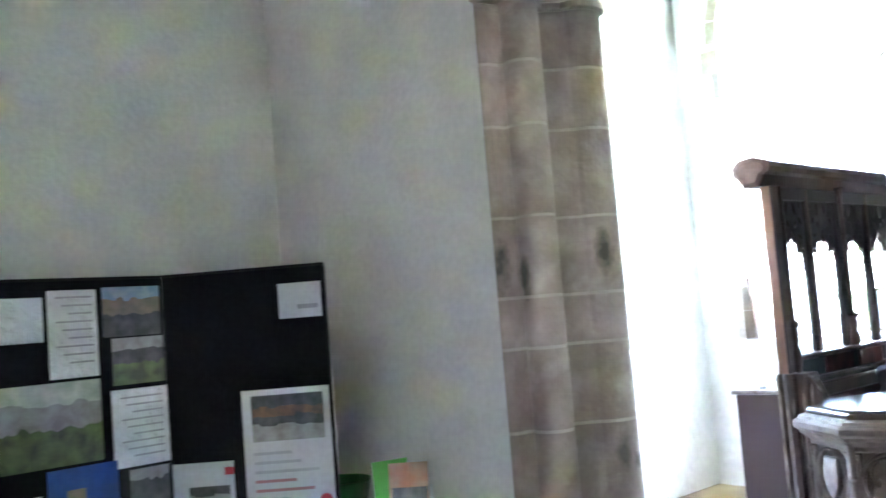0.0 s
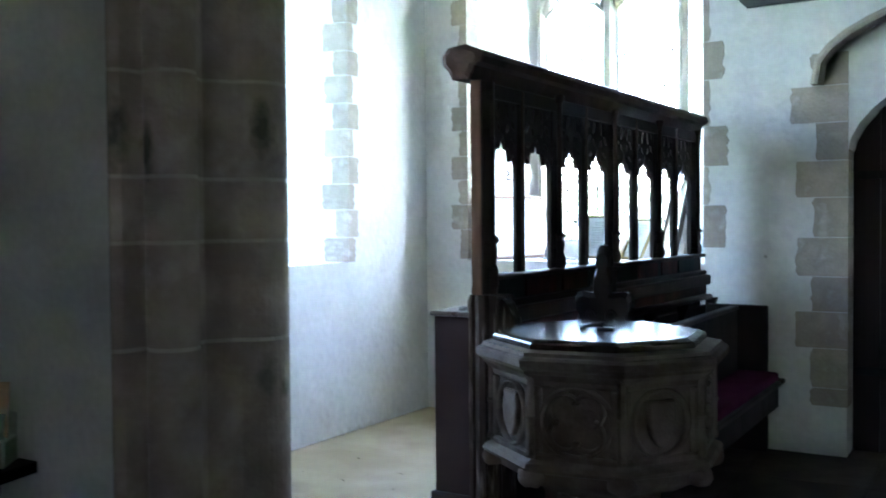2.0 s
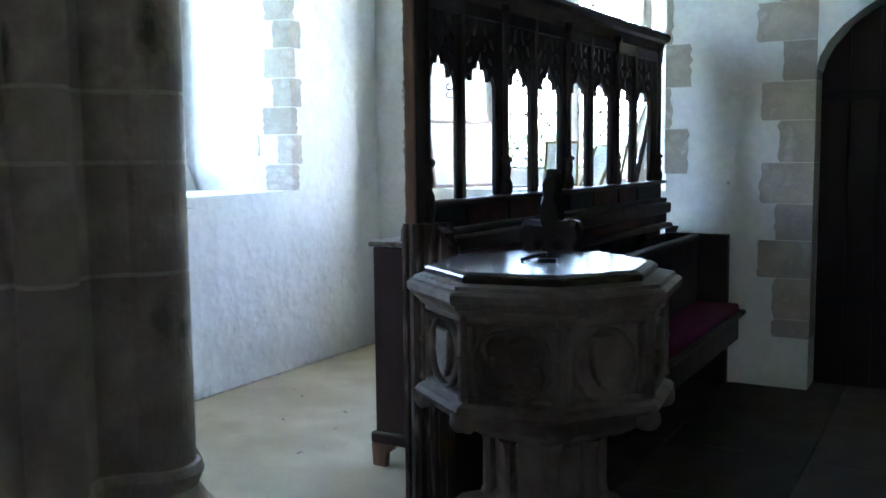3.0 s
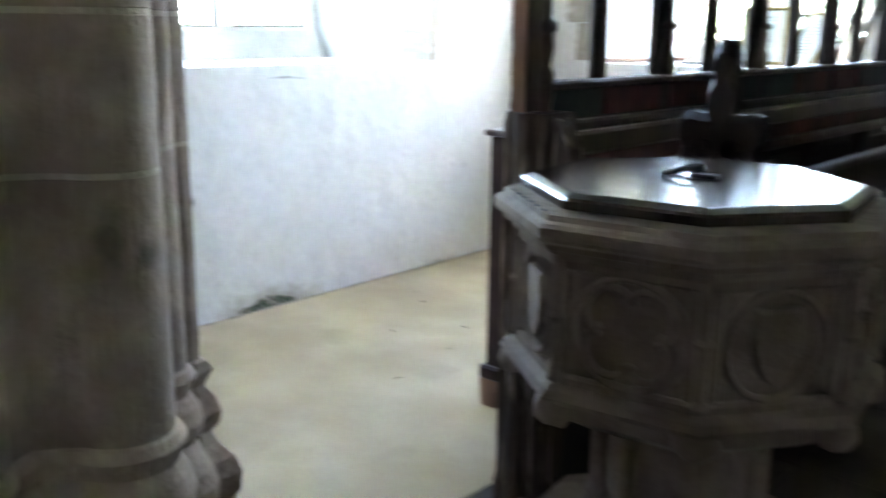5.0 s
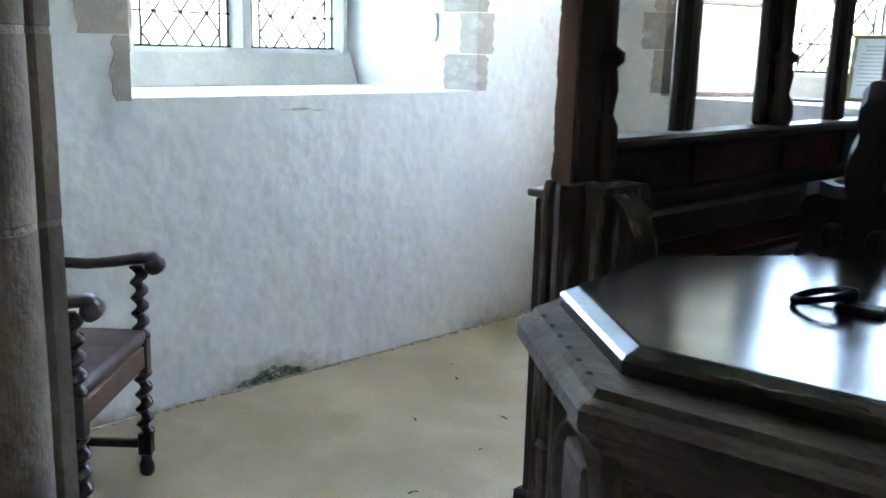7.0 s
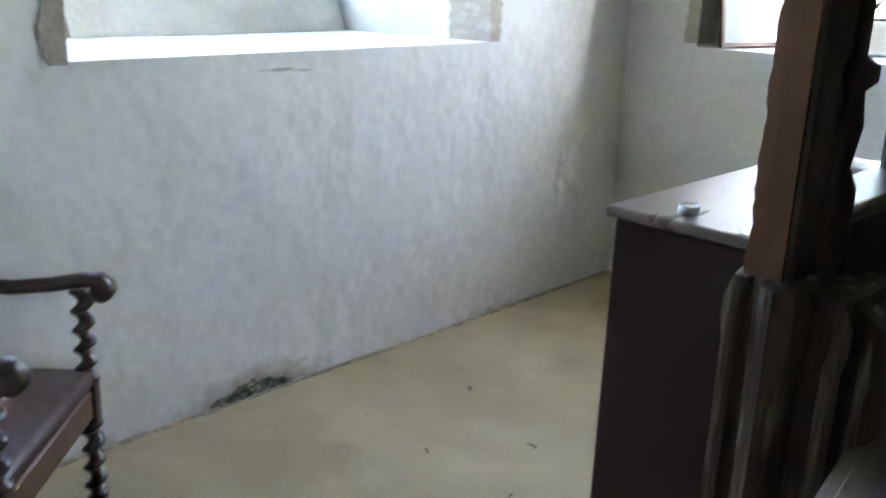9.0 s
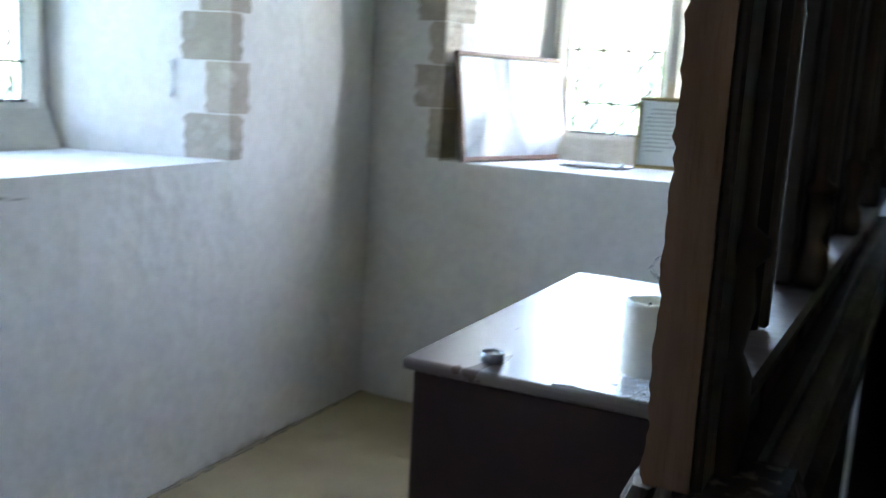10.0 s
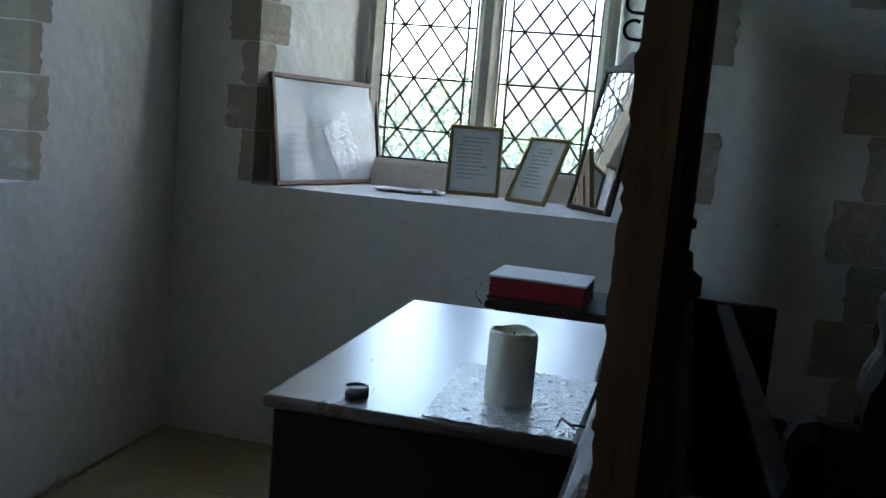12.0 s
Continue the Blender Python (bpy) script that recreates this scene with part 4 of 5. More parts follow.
cushion = tagged(smooth(part("seat_cushion", cush, CUSHION, m=pose(0, 0, 0.431))), "magenta fabric cushion lying on the dark bench", "cushion")

# ---- armchair ----
CHAIR_RAIL = material("lighter_oak_rail", (0.13, 0.062, 0.038), 0.4, scale=12, amount=0.6, grain=90, bump=0.08, dist=0.004)
chair = thing("armchair", "dark barley-twist oak armchair with brown leather seat", "chair", pose(-2.405, 4.107, 0.011, 0, 0, 45))


def twist(z0, z1, r=0.018, turns=6, n=44):
    rings = []
    for i in range(n + 1):
        z = z0 + (z1 - z0) * i / n
        ph = 2 * math.pi * turns * i / n
        rings.append([(r * (0.78 * math.cos(q) + 0.34 * math.cos(ph)), r * (0.78 * math.sin(q) + 0.34 * math.sin(ph)), z) for q in [2 * math.pi * k / 8 for k in range(8)]])
    return loft(rings)


LEGY = 0.235
for sy in (-1, 1):
    y = sy * LEGY
    leg = part("front_leg", box(-0.02, 0.02, y - 0.02, y + 0.02, 0.33, 0.44, 0.004), CHAIR_WOOD, chair)
    for z0, z1, tn in ((0.14, 0.33, 3.5), (0.44, 0.655, 4)):
        smooth(part("twist", twist(z0, z1, 0.0245, tn * 1.15), CHAIR_WOOD, leg, m=Matrix.Translation((0, y, 0))))
    part("block", box(-0.02, 0.02, y - 0.02, y + 0.02, 0.07, 0.14, 0.004), CHAIR_WOOD, leg)
    smooth(part("foot", lathe([(0.014, 0.0), (0.022, 0.01), (0.024, 0.035), (0.016, 0.055), (0.018, 0.07)], 12, 0, y), CHAIR_WOOD, leg))
    arm = [(0.055, 0.647), (0.06, 0.667), (0.045, 0.682), (0.01, 0.680), (-0.06, 0.667), (-0.15, 0.657), (-0.24, 0.660), (-0.33, 0.677), (-0.43, 0.702)]
    a = bmesh.new()
    rings = []
    for i, (x, z) in enumerate(arm):
        wv = (0.016, 0.026, 0.03, 0.028, 0.024, 0.022, 0.022, 0.022, 0.02)[i]
        hv = (0.01, 0.016, 0.018, 0.017, 0.016, 0.016, 0.016, 0.016, 0.016)[i]
        nx = arm[min(i + 1, 8)][0] - arm[max(i - 1, 0)][0]
        nz = arm[min(i + 1, 8)][1] - arm[max(i - 1, 0)][1]
        ll = math.hypot(nx, nz)
        rings.append([(x - nz / ll * hv * math.sin(q) , y + wv * math.cos(q), z + nx / ll * hv * math.sin(q)) for q in [2 * math.pi * k / 10 for k in range(10)]])
    smooth(part("arm", loft(rings, bm=a), CHAIR_WOOD, chair))
    scroll = lathe([(0.012, -0.03), (0.024, -0.024), (0.026, 0.0), (0.024, 0.024), (0.012, 0.03)], 14)
    smooth(part("scroll", scroll, CHAIR_WOOD, chair, m=Matrix.Translation((0.05, y, 0.658)) @ Matrix.Rotation(radians(90), 4, "X")))
    back = sweep([(-0.41, y, 0.0), (-0.42, y, 0.44), (-0.44, y, 0.75), (-0.48, y, 1.1)], 0.035, 0.035, (0, 1, 0))
    part("back_leg", back, CHAIR_WOOD, chair)
    part("side_rail", box(-0.4, -0.02, y - 0.012, y + 0.012, 0.35, 0.42, 0.004), CHAIR_WOOD, chair, "oak side rail")
    part("side_stretcher", box(-0.4, -0.02, y - 0.011, y + 0.011, 0.09, 0.115, 0.004), CHAIR_WOOD, chair)
part("front_rail", box(-0.014, 0.014, -LEGY + 0.02, LEGY - 0.02, 0.35, 0.42, 0.004), CHAIR_RAIL, chair, "lighter oak front rail")
smooth(part("front_stretcher", twist(-LEGY, LEGY, 0.018, 6), CHAIR_WOOD, chair, m=Matrix.Translation((-0.2, 0, 0.103)) @ Matrix.Rotation(radians(-90), 4, "X")))
seat = box(-0.4, 0.016, -0.245, 0.245, 0.42, 0.465, 0.018, segments=3)
smooth(part("seat", seat, LEATHER, chair, "brown leather upholstered seat"))
bp = box(-0.012, 0.012, -0.19, 0.19, 0.0, 0.42, 0.01, segments=2)
part("back_panel", bp, LEATHER, chair, "brown leather back", m=pose(-0.445, 0, 0.62, 0, -6, 0))
part("crest_rail", box(-0.018, 0.018, -0.22, 0.22, 0.0, 0.07, 0.012, segments=2), CHAIR_WOOD, chair, m=pose(-0.485, 0, 1.06, 0, -6, 0))

# ---- things on the chest ----
candle = thing("pillar_candle", "ivory pillar candle with a melted hollow top on foil", "candle", pose(-1.222, 4.99, CT + 0.004))
bm = lathe([(0.038, 0.0), (0.0405, 0.004), (0.0405, 0.113), (0.039, 0.121), (0.033, 0.122), (0.028, 0.113), (0.008, 0.107)], 28)
for v in bm.verts:
    if v.co.z > 0.11:
        v.co.z += 0.006 * noise.noise(Vector((v.co.x * 40, v.co.y * 40, 0)))
smooth(part("wax", bm, WAX, candle))
part("wick", box(-0.0015, 0.0015, -0.0015, 0.0015, 0.106, 0.119), IRON, candle)
FOIL = material("kitchen_foil", (0.85, 0.86, 0.88), 0.25, metal=1.0, scale=60, amount=0.1, grain=200, bump=0.9, dist=0.01)
bm = bmesh.new()
bmesh.ops.create_grid(bm, x_segments=34, y_segments=44, size=0.5)
for v in bm.verts:
    x, y = v.co.x, v.co.y
    v.co = Vector((x * 0.235 - 0.02 * (y + 0.5) * (0.5 - x), y * 0.35, 0.0022 + 0.0028 * abs(noise.noise(Vector((x * 9, y * 13, 1)))) + 0.002 * abs(noise.noise(Vector((x * 30, y * 40, 5))))))
geom = bmesh.ops.extrude_face_region(bm, geom=bm.faces[:])
for g in geom["geom"]:
    if isinstance(g, bmesh.types.BMVert):
        g.co.z -= 0.0012
foil = tagged(part("foil_sheet", bm, FOIL, m=pose(-1.212, 5.03, CT, 0, 0, -2)), "crumpled sheet of kitchen foil on the chest top", "foil")
tea = thing("tea_light", "small tea light in a silver metal cup on the chest", "tea light", pose(-1.459, 4.912, CT))
smooth(part("cup", lathe([(0.018, 0.0), (0.0195, 0.001), (0.0195, 0.017), (0.0185, 0.017), (0.0175, 0.012)], 20), material("tin", (0.32, 0.32, 0.34), 0.35, metal=1.0, bump=0.05), tea))
part("wax", lathe([(0.017, 0.004), (0.017, 0.0125), (0.004, 0.0125)], 20), WAX, tea)

# ---- stand with the big book ----
stand = thing("side_table", "small dark oak table against the window wall", "table", pose(-1.31, 6.5, 0))
part("tabletop", box(-0.2, 0.2, -0.2, 0.2, 0.86, 0.885, 0.006), OAK_DARK, stand)
part("apron", box(-0.17, 0.17, -0.17, 0.17, 0.79, 0.86, 0.003), OAK_DARK, stand)
for sx in (-1, 1):
    for sy in (-1, 1):
        part("leg", box(sx * 0.15 - 0.018, sx * 0.15 + 0.018, sy * 0.15 - 0.018, sy * 0.15 + 0.018, 0.0, 0.79, 0.004), OAK_DARK, stand)
book = thing("large_book", "thick red-edged book with a white cover lying closed", "book", pose(-1.352, 6.44, 0.886, 0, 0, -3))
part("page_block", box(-0.15, 0.15, -0.1, 0.12, 0.008, 0.068, 0.003), material("red_page_edge", (0.3, 0.012, 0.018), 0.6, scale=30, amount=0.3, bump=0.1), book, "dark red page edges")
part("cover", box(-0.155, 0.155, -0.108, 0.125, 0.068, 0.076, 0.002), PAPER, book, "white cover")
part("cover", box(-0.155, 0.155, -0.108, 0.125, 0.0, 0.008, 0.002), OAK_DARK, book)
for k, dx in enumerate((-0.155, -0.15, -0.146)):
    part("ribbon", sweep([(dx, -0.1, 0.05), (dx - 0.02, -0.112, 0.045), (dx - 0.03 - 0.01 * k, -0.115, 0.01), (dx - 0.045 + 0.03 * k, -0.115, -0.01 - 0.01 * k)], 0.005, 0.002, (0, 1, 0)), (PAPER, RED_PAINT, PAPER)[k], book, "page ribbon")

# ---- things on the window ledge ----
GILT = material("gilt_frame", (0.35, 0.27, 0.12), 0.4, metal=0.6, scale=20, bump=0.1)
OAK_FRAME = material("oak_picture_frame", (0.17, 0.085, 0.05), 0.5, scale=10, amount=0.7, grain=60, bump=0.15)
INK = material("grey_ink", (0.52, 0.52, 0.54), 0.8, bump=0)


def text_mesh(lines, size):
    cu = bpy.data.curves.new("text", "FONT")
    cu.body, cu.size, cu.space_line = "\n".join(lines), size, 1.05
    ob = bpy.data.objects.new("text", cu)
    scene.collection.objects.link(ob)
    bpy.context.view_layer.update()
    me = bpy.data.meshes.new_from_object(ob.evaluated_get(bpy.context.evaluated_depsgraph_get()))
    bpy.data.objects.remove(ob)
    me.materials.clear()
    me.materials.append(INK)
    return me


def picture(name, label, w, h, border, m, frame_mat, sheet=PAPER):
    """A framed sheet: x across, z up, its face towards -y, its foot at z 0."""
    ob = thing(name, label, "picture frame", m)
    for bx in ((-w / 2, w / 2, 0, border), (-w / 2, w / 2, h - border, h)):
        part("frame_rail", box(bx[0], bx[1], -0.012, 0.012, bx[2], bx[3], 0.003), frame_mat, ob)
    for xa in (-w / 2, w / 2 - border):
        part("frame_stile", box(xa, xa + border, -0.0115, 0.0115, border, h - border, 0.003), frame_mat, ob)
    part("sheet", box(-w / 2 + border, w / 2 - border, 0.0, 0.004, border, h - border), sheet, ob)
    part("glazing", box(-w / 2 + border, w / 2 - border, -0.006, -0.004, border, h - border), PICTURE_GLASS, ob).visible_shadow = False
    part("backing_board", box(-w / 2 + border * 0.5, w / 2 - border * 0.5, 0.004, 0.01, border * 0.5, h - border * 0.5), OAK_RAW, ob)
    return ob


big = picture("framed_notice", "large oak-framed white notice leaning against the window splay", 0.75, 0.46, 0.02, None, OAK_FRAME, material("grey_notice", (0.44, 0.45, 0.48), 0.5, scale=4, amount=0.25, bump=0.02))
big.matrix_basis = Matrix.Translation((-2.43, 7.385, SILL_F + 0.004)) @ Matrix.Rotation(radians(73), 4, "Z") @ Matrix.Rotation(radians(-8), 4, "X")
part("heading", text_mesh(["ALL", "SAINTS'", "CHURCH"], 0.03), None, big, "printed heading").matrix_basis = Matrix.Translation((-0.31, -0.0015, 0.395)) @ Matrix.Rotation(radians(90), 4, "X")
tilt = Matrix.Rotation(radians(28), 4, "Y")
slip = part("loose_sheet", box(-0.09, 0.09, -0.0012, 0.0, -0.13, 0.13), material("translucent_sheet", (0.58, 0.59, 0.63), 0.4, scale=14, amount=0.3, bump=0.25), big, "tilted loose paper sheet")
slip.matrix_basis = Matrix.Translation((0.09, -0.0015, 0.17)) @ Matrix.Rotation(radians(-28), 4, "Y")
for k in range(5):
    part("text_line", box(-0.3, -0.08 - 0.03 * (k % 2), -0.0015, -0.0008, 0.24 - 0.035 * k, 0.245 - 0.035 * k), material("faint_ink", (0.405, 0.41, 0.44), 0.8, bump=0), big)
f2 = picture("framed_list", "small gilt-framed printed sheet standing on the window ledge", 0.235, 0.31, 0.016, None, GILT)
f2.matrix_basis = Matrix.Translation((-1.823, 7.506, SILL_F + 0.006)) @ Matrix.Rotation(radians(12), 4, "Z") @ Matrix.Rotation(radians(-12), 4, "X")
f3 = picture("framed_list", "small gilt-framed printed sheet tilted back on the window ledge", 0.215, 0.31, 0.014, None, GILT)
f3.matrix_basis = Matrix.Translation((-1.574, 7.4, SILL_F + 0.006)) @ Matrix.Rotation(radians(-32), 4, "Z") @ Matrix.Rotation(radians(-27), 4, "X")
for ob, w in ((f2, 0.16), (f3, 0.12)):
    rnd = random.Random(int(w * 100))
    for k in range(11):
        x1 = rnd.uniform(0.0, w / 2) if k > 1 else w / 2 - 0.02
        part("text_line", box(-w / 2 + (0.02 if k < 2 else 0), x1, -0.0012, -0.0004, 0.255 - 0.018 * k, 0.261 - 0.018 * k), INK, ob)
    part("easel_leg", box(-0.03, 0.03, 0.01, 0.018, 0.01, 0.2, 0.002), OAK_RAW, ob)
mir = thing("mirror", "arched-top dark-framed mirror leaning against the window splay", "mirror")
mir.matrix_basis = Matrix.Translation((-1.304, 7.326, SILL_F + 0.004)) @ Matrix.Rotation(radians(-52), 4, "Z") @ Matrix.Rotation(radians(-12), 4, "X")
prof = [(-0.145, 0.0), (0.145, 0.0), (0.145, 0.6), (0.11, 0.615), (0.06, 0.62), (0.03, 0.66), (0, 0.675), (-0.03, 0.66), (-0.06, 0.62), (-0.11, 0.615), (-0.145, 0.6)]
part("back_board", loft([[(x, y, z) for x, z in prof] for y in (0.002, 0.018)]), OAK_DARK, mir)
for xa in (-0.145, 0.127):
    part("frame_stile", box(xa, xa + 0.018, -0.01, 0.002, 0.0, 0.6, 0.003), OAK_DARK, mir)
part("frame_rail", box(-0.127, 0.127, -0.01, 0.002, 0.0, 0.02, 0.003), OAK_DARK, mir)
part("frame_rail", box(-0.127, 0.127, -0.01, 0.002, 0.582, 0.6, 0.003), OAK_DARK, mir)
part("mirror_glass", box(-0.127, 0.127, -0.003, 0.001, 0.02, 0.582), MIRROR, mir, "silvered glass")
SILVER = material("tarnished_silver", (0.55, 0.55, 0.55), 0.3, metal=1.0, scale=25, amount=0.5, bump=0.2)
tray = thing("silver_tray", "small tarnished silver tray lying on the window ledge", "tray", pose(-2.07, 7.372, SILL_F + 0.002, 0, 0, 8))
part("dish", loft([[(0.16 * k * math.cos(q), 0.065 * k * math.sin(q), z) for q in [2 * math.pi * i / 24 for i in range(24)]] for k, z in ((0.85, 0.0), (1.0, 0.008), (1.0, 0.012), (0.88, 0.005))]), SILVER, tray)
part("knob", lathe([(0.006, 0.005), (0.013, 0.012), (0.012, 0.022), (0.004, 0.028)], 12, 0.11, 0.0), SILVER, tray)
part("strap", box(-0.12, 0.06, -0.012, 0.012, 0.006, 0.013, 0.003), SILVER, tray)

# a pale curved cleat on the splay of the aisle window
cle = sweep([(0, 0, 0.0), (0.012, 0.004, 0.03), (0.016, 0.006, 0.07), (0.006, 0.004, 0.11), (0, 0, 0.125)], 0.016, 0.012, (0, 1, 0), round_=True)
tagged(part("wall_cleat", cle, PAPER, m=pose(-3.2, 6.03, 1.33, 0, 0, 75)), "small white cleat fixed on the window splay", "cleat")
# damp patch at the wall's foot
MOSS = material("moss", (0.045, 0.075, 0.04), 0.95, scale=30, dark=(0.28, 0.25, 0.2), amount=0.95, bump=0.6)
rnd = random.Random(4)
ms = bmesh.new()
for k in range(150):
    y = 4.85 + 0.3 * rnd.random()
    hgt = 0.06 * (1 - abs(y - 5.0) / 0.2)
    own = bmesh.new()
    bmesh.ops.create_icosphere(own, subdivisions=1, radius=rnd.uniform(0.004, 0.011), matrix=Matrix.Translation((-2.974, y, max(0.028, 0.026 + hgt * rnd.random()))) @ Matrix.Diagonal((0.3, 1.8, 1.0, 1)))
    join(ms, own)
tagged(part("moss_patch", ms, MOSS), "dark green damp moss at the foot of the wall", "moss", kind="stuff")
# crumbled edge between wall and matting
cr = bmesh.new()
for k in range(260):
    y = rnd.uniform(3.7, 7.0)
    own = bmesh.new()
    bmesh.ops.create_icosphere(own, subdivisions=1, radius=rnd.uniform(0.004, 0.012), matrix=Matrix.Translation((-2.974 + abs(rnd.gauss(0, 0.004)), y, 0.027)) @ Matrix.Diagonal((0.7, rnd.uniform(0.8, 2.6), 0.6, 1)))
    join(cr, own)
tagged(part("plaster_crumbs", cr, material("grey_crumbs", (0.4, 0.35, 0.28), 0.95, scale=30, amount=0.8, bump=0.3)), "crumbled plaster along the wall's foot", "rubble", kind="stuff")

# bits of dry leaf on the matting
lf = bmesh.new()
for k in range(10):
    x, y, a = rnd.uniform(-2.8, -1.6), rnd.uniform(3.9, 6.4), rnd.uniform(0, 3.1)
    r = rnd.uniform(0.006, 0.02)
    sweep([(x - r * math.cos(a), y - r * math.sin(a), 0.012), (x, y, 0.016), (x + r * math.cos(a), y + r * math.sin(a), 0.012)], r * 0.5, 0.002, (0, 0, 1), lf)
tagged(part("leaf_litter", lf, material("dry_leaf", (0.12, 0.09, 0.05), 0.9, bump=0.1)), "bits of dry leaf on the matting", "leaf litter", kind="stuff")

# ---- display boards and table ----
table = thing("display_table", "dark table under the folding display boards", "table")
tp = [(-2.53, 1.0), (-1.95, 1.0), (-1.95, 1.9), (-1.5, 2.42), (-1.6, 2.855), (-2.53, 2.855)]
part("tabletop", prism(tp, 0.7, 0.73), OAK_BLACK, table)
for x, y in ((-2.47, 1.1), (-2.05, 1.1), (-1.68, 2.75), (-2.47, 2.75)):
    part("leg", box(x - 0.03, x + 0.03, y - 0.03, y + 0.03, 0.0, 0.7, 0.004), OAK_BLACK, table)
boards = thing("display_boards", "black felt folding display boards pinned with papers", "display board")


def photo_material(name, a, b):
    return material(name, a, 0.35, scale=22, dark=b, amount=1.0, grain=90, bump=0.0)


TONES = {n: photo_material("photo_" + n, a, b) for n, a, b in (("sky", (0.17, 0.27, 0.44), (0.32, 0.38, 0.48)), ("brick", (0.25, 0.19, 0.14), (0.15, 0.125, 0.1)), ("dark", (0.085, 0.085, 0.085), (0.03, 0.03, 0.031)), ("grass", (0.12, 0.17, 0.06), (0.05, 0.07, 0.035)), ("mist", (0.3, 0.31, 0.3), (0.2, 0.19, 0.18)), ("deep_blue", (0.03, 0.08, 0.34), (0.025, 0.065, 0.28)), ("pale", (0.5, 0.52, 0.46), (0.32, 0.36, 0.31)), ("orange", (0.2, 0.1, 0.05), (0.06, 0.045, 0.04)))}
GREY_INK = material("faint_print", (0.4, 0.4, 0.43), 0.5, bump=0)
PINK_INK = material("pale_red_print", (0.42, 0.2, 0.22), 0.7, bump=0)
RED_INK = material("red_ink", (0.55, 0.04, 0.06), 0.7, bump=0)
SLEEVE = material("plastic_sleeve", (0.74, 0.75, 0.78), 0.14, scale=14, amount=0.3, grain=30, bump=0.8, dist=0.03)
HINGE = Vector((-2.184, 2.117))


def board_panel(direction, length, label):
    """Local x runs along the board from the hinge, z up; its face is towards local -y when the board runs to the right."""
    p = part("panel", box(0.004, length, 0.0, 0.018, 0.735, 1.658, 0.0), FELT, boards, label)
    p.matrix_basis = Matrix.Translation((HINGE.x, HINGE.y, 0)) @ Matrix.Rotation(math.atan2(direction[1], direction[0]), 4, "Z")
    part("edge_strip", box(0.002, length + 0.004, -0.002, 0.02, 1.658, 1.668, 0.002), IRON, p)
    part("edge_strip", box(length, length + 0.006, -0.002, 0.02, 0.735, 1.658, 0.002), IRON, p)
    return p


right_p = board_panel((0.727, 0.686), 0.563, "black felt panel")
left_p = board_panel((-0.011, 0.514), -0.6, "black felt panel")
left_p.data = left_p.data.copy()


def pinned(panel, name, x0, x1, z0, z1, mat, label="", front=-0.003, d=0.0025):
    return part(name, box(x0, x1, front, front + d, z0, z1), mat, panel, label)


def photo(panel, x0, x1, z0, z1, tones, label="", front=-0.0042):
    """A photograph: a backing in the first tone, with uneven masses of the other tones from the bottom up."""
    ph = part("photograph", box(x0, x1, front, front + 0.001, z0, z1), TONES[tones[0]], panel, label)
    rnd = random.Random(int(1000 * (x0 + z0)))
    n = len(tones) - 1
    for k, tone in enumerate(tones[1:]):
        top = z0 + (z1 - z0) * (0.75 - 0.6 * k / max(1, n))
        xs = [x0 + (x1 - x0) * i / 24 for i in range(25)]
        s0 = rnd.uniform(0, 50)
        steps = [rnd.uniform(-0.035, 0.035) for _ in range(9)]
        rough = 0.1 if tone == "grass" else 0.04
        zs = [min(z1, max(z0 + 0.002, top + (z1 - z0) * ((0.0 if tone == "grass" else steps[i // 3]) + rough * noise.noise(Vector((s0 + 9 * i / 24, 5, 0)))))) for i in range(25)]
        f = front - 0.0004 * (k + 1)
        rings = [[(x, y, z0) for x in xs] + [(x, y, z) for x, z in zip(xs[::-1], zs[::-1])] for y in (f, front)]
        part("image", loft(rings), TONES[tone], ph)
    return ph


pinned(right_p, "card", 0.405, 0.553, 1.485, 1.605, PAPER, "white card")
pinned(right_p, "print", 0.47, 0.54, 1.515, 1.53, INK, "small printed mark", -0.0035)
POSTER = material("printed_poster", (0.5, 0.5, 0.53), 0.5, scale=4, dark=(0.44, 0.44, 0.47), amount=0.5, bump=0.02)
pinned(right_p, "poster", 0.256, 0.556, 0.8, 1.25, POSTER, "white poster with a photograph")
photo(right_p, 0.288, 0.535, 1.075, 1.23, ("dark", "orange", "dark", "mist"), "dark photograph")
pinned(right_p, "photograph", 0.288, 0.535, 1.148, 1.152, PAPER, "white bar across the photograph", -0.0045)
for k, (w, mat) in enumerate(((0.13, GREY_INK), (0.16, GREY_INK), (0.22, GREY_INK), (0.14, PINK_INK), (0.2, PINK_INK), (0.11, GREY_INK))):
    pinned(right_p, "text_line", 0.288, 0.288 + w, 1.03 - 0.031 * k, 1.04 - 0.031 * k, mat, "", -0.0038)
part("red_dot", sweep([(0.525 + 0.011 * math.cos(q), -0.0036, 0.868 + 0.011 * math.sin(q)) for q in [2 * math.pi * k / 12 for k in range(12)]], 0.022, 0.001, (0, 1, 0), closed=True), RED_INK, right_p, "red round mark")
pinned(right_p, "leaflet", 0.006, 0.215, 0.8, 1.02, POSTER, "white leaflet with a red dot")
pinned(right_p, "red_dot", 0.185, 0.215, 0.975, 1.0, RED_INK, "red round mark", -0.0038)
photo(right_p, 0.06, 0.2, 0.82, 0.94, ("dark", "mist"))


def lp(x0, x1, y0, y1, name, mat, label="", layer=0):
    """On the other panel: distances back from the hinge, heights down from the top, in metres."""
    f = -0.003 - 0.0008 * layer
    return pinned(left_p, name, -x1, -x0, 1.658 - y1, 1.658 - y0, mat, label, f)


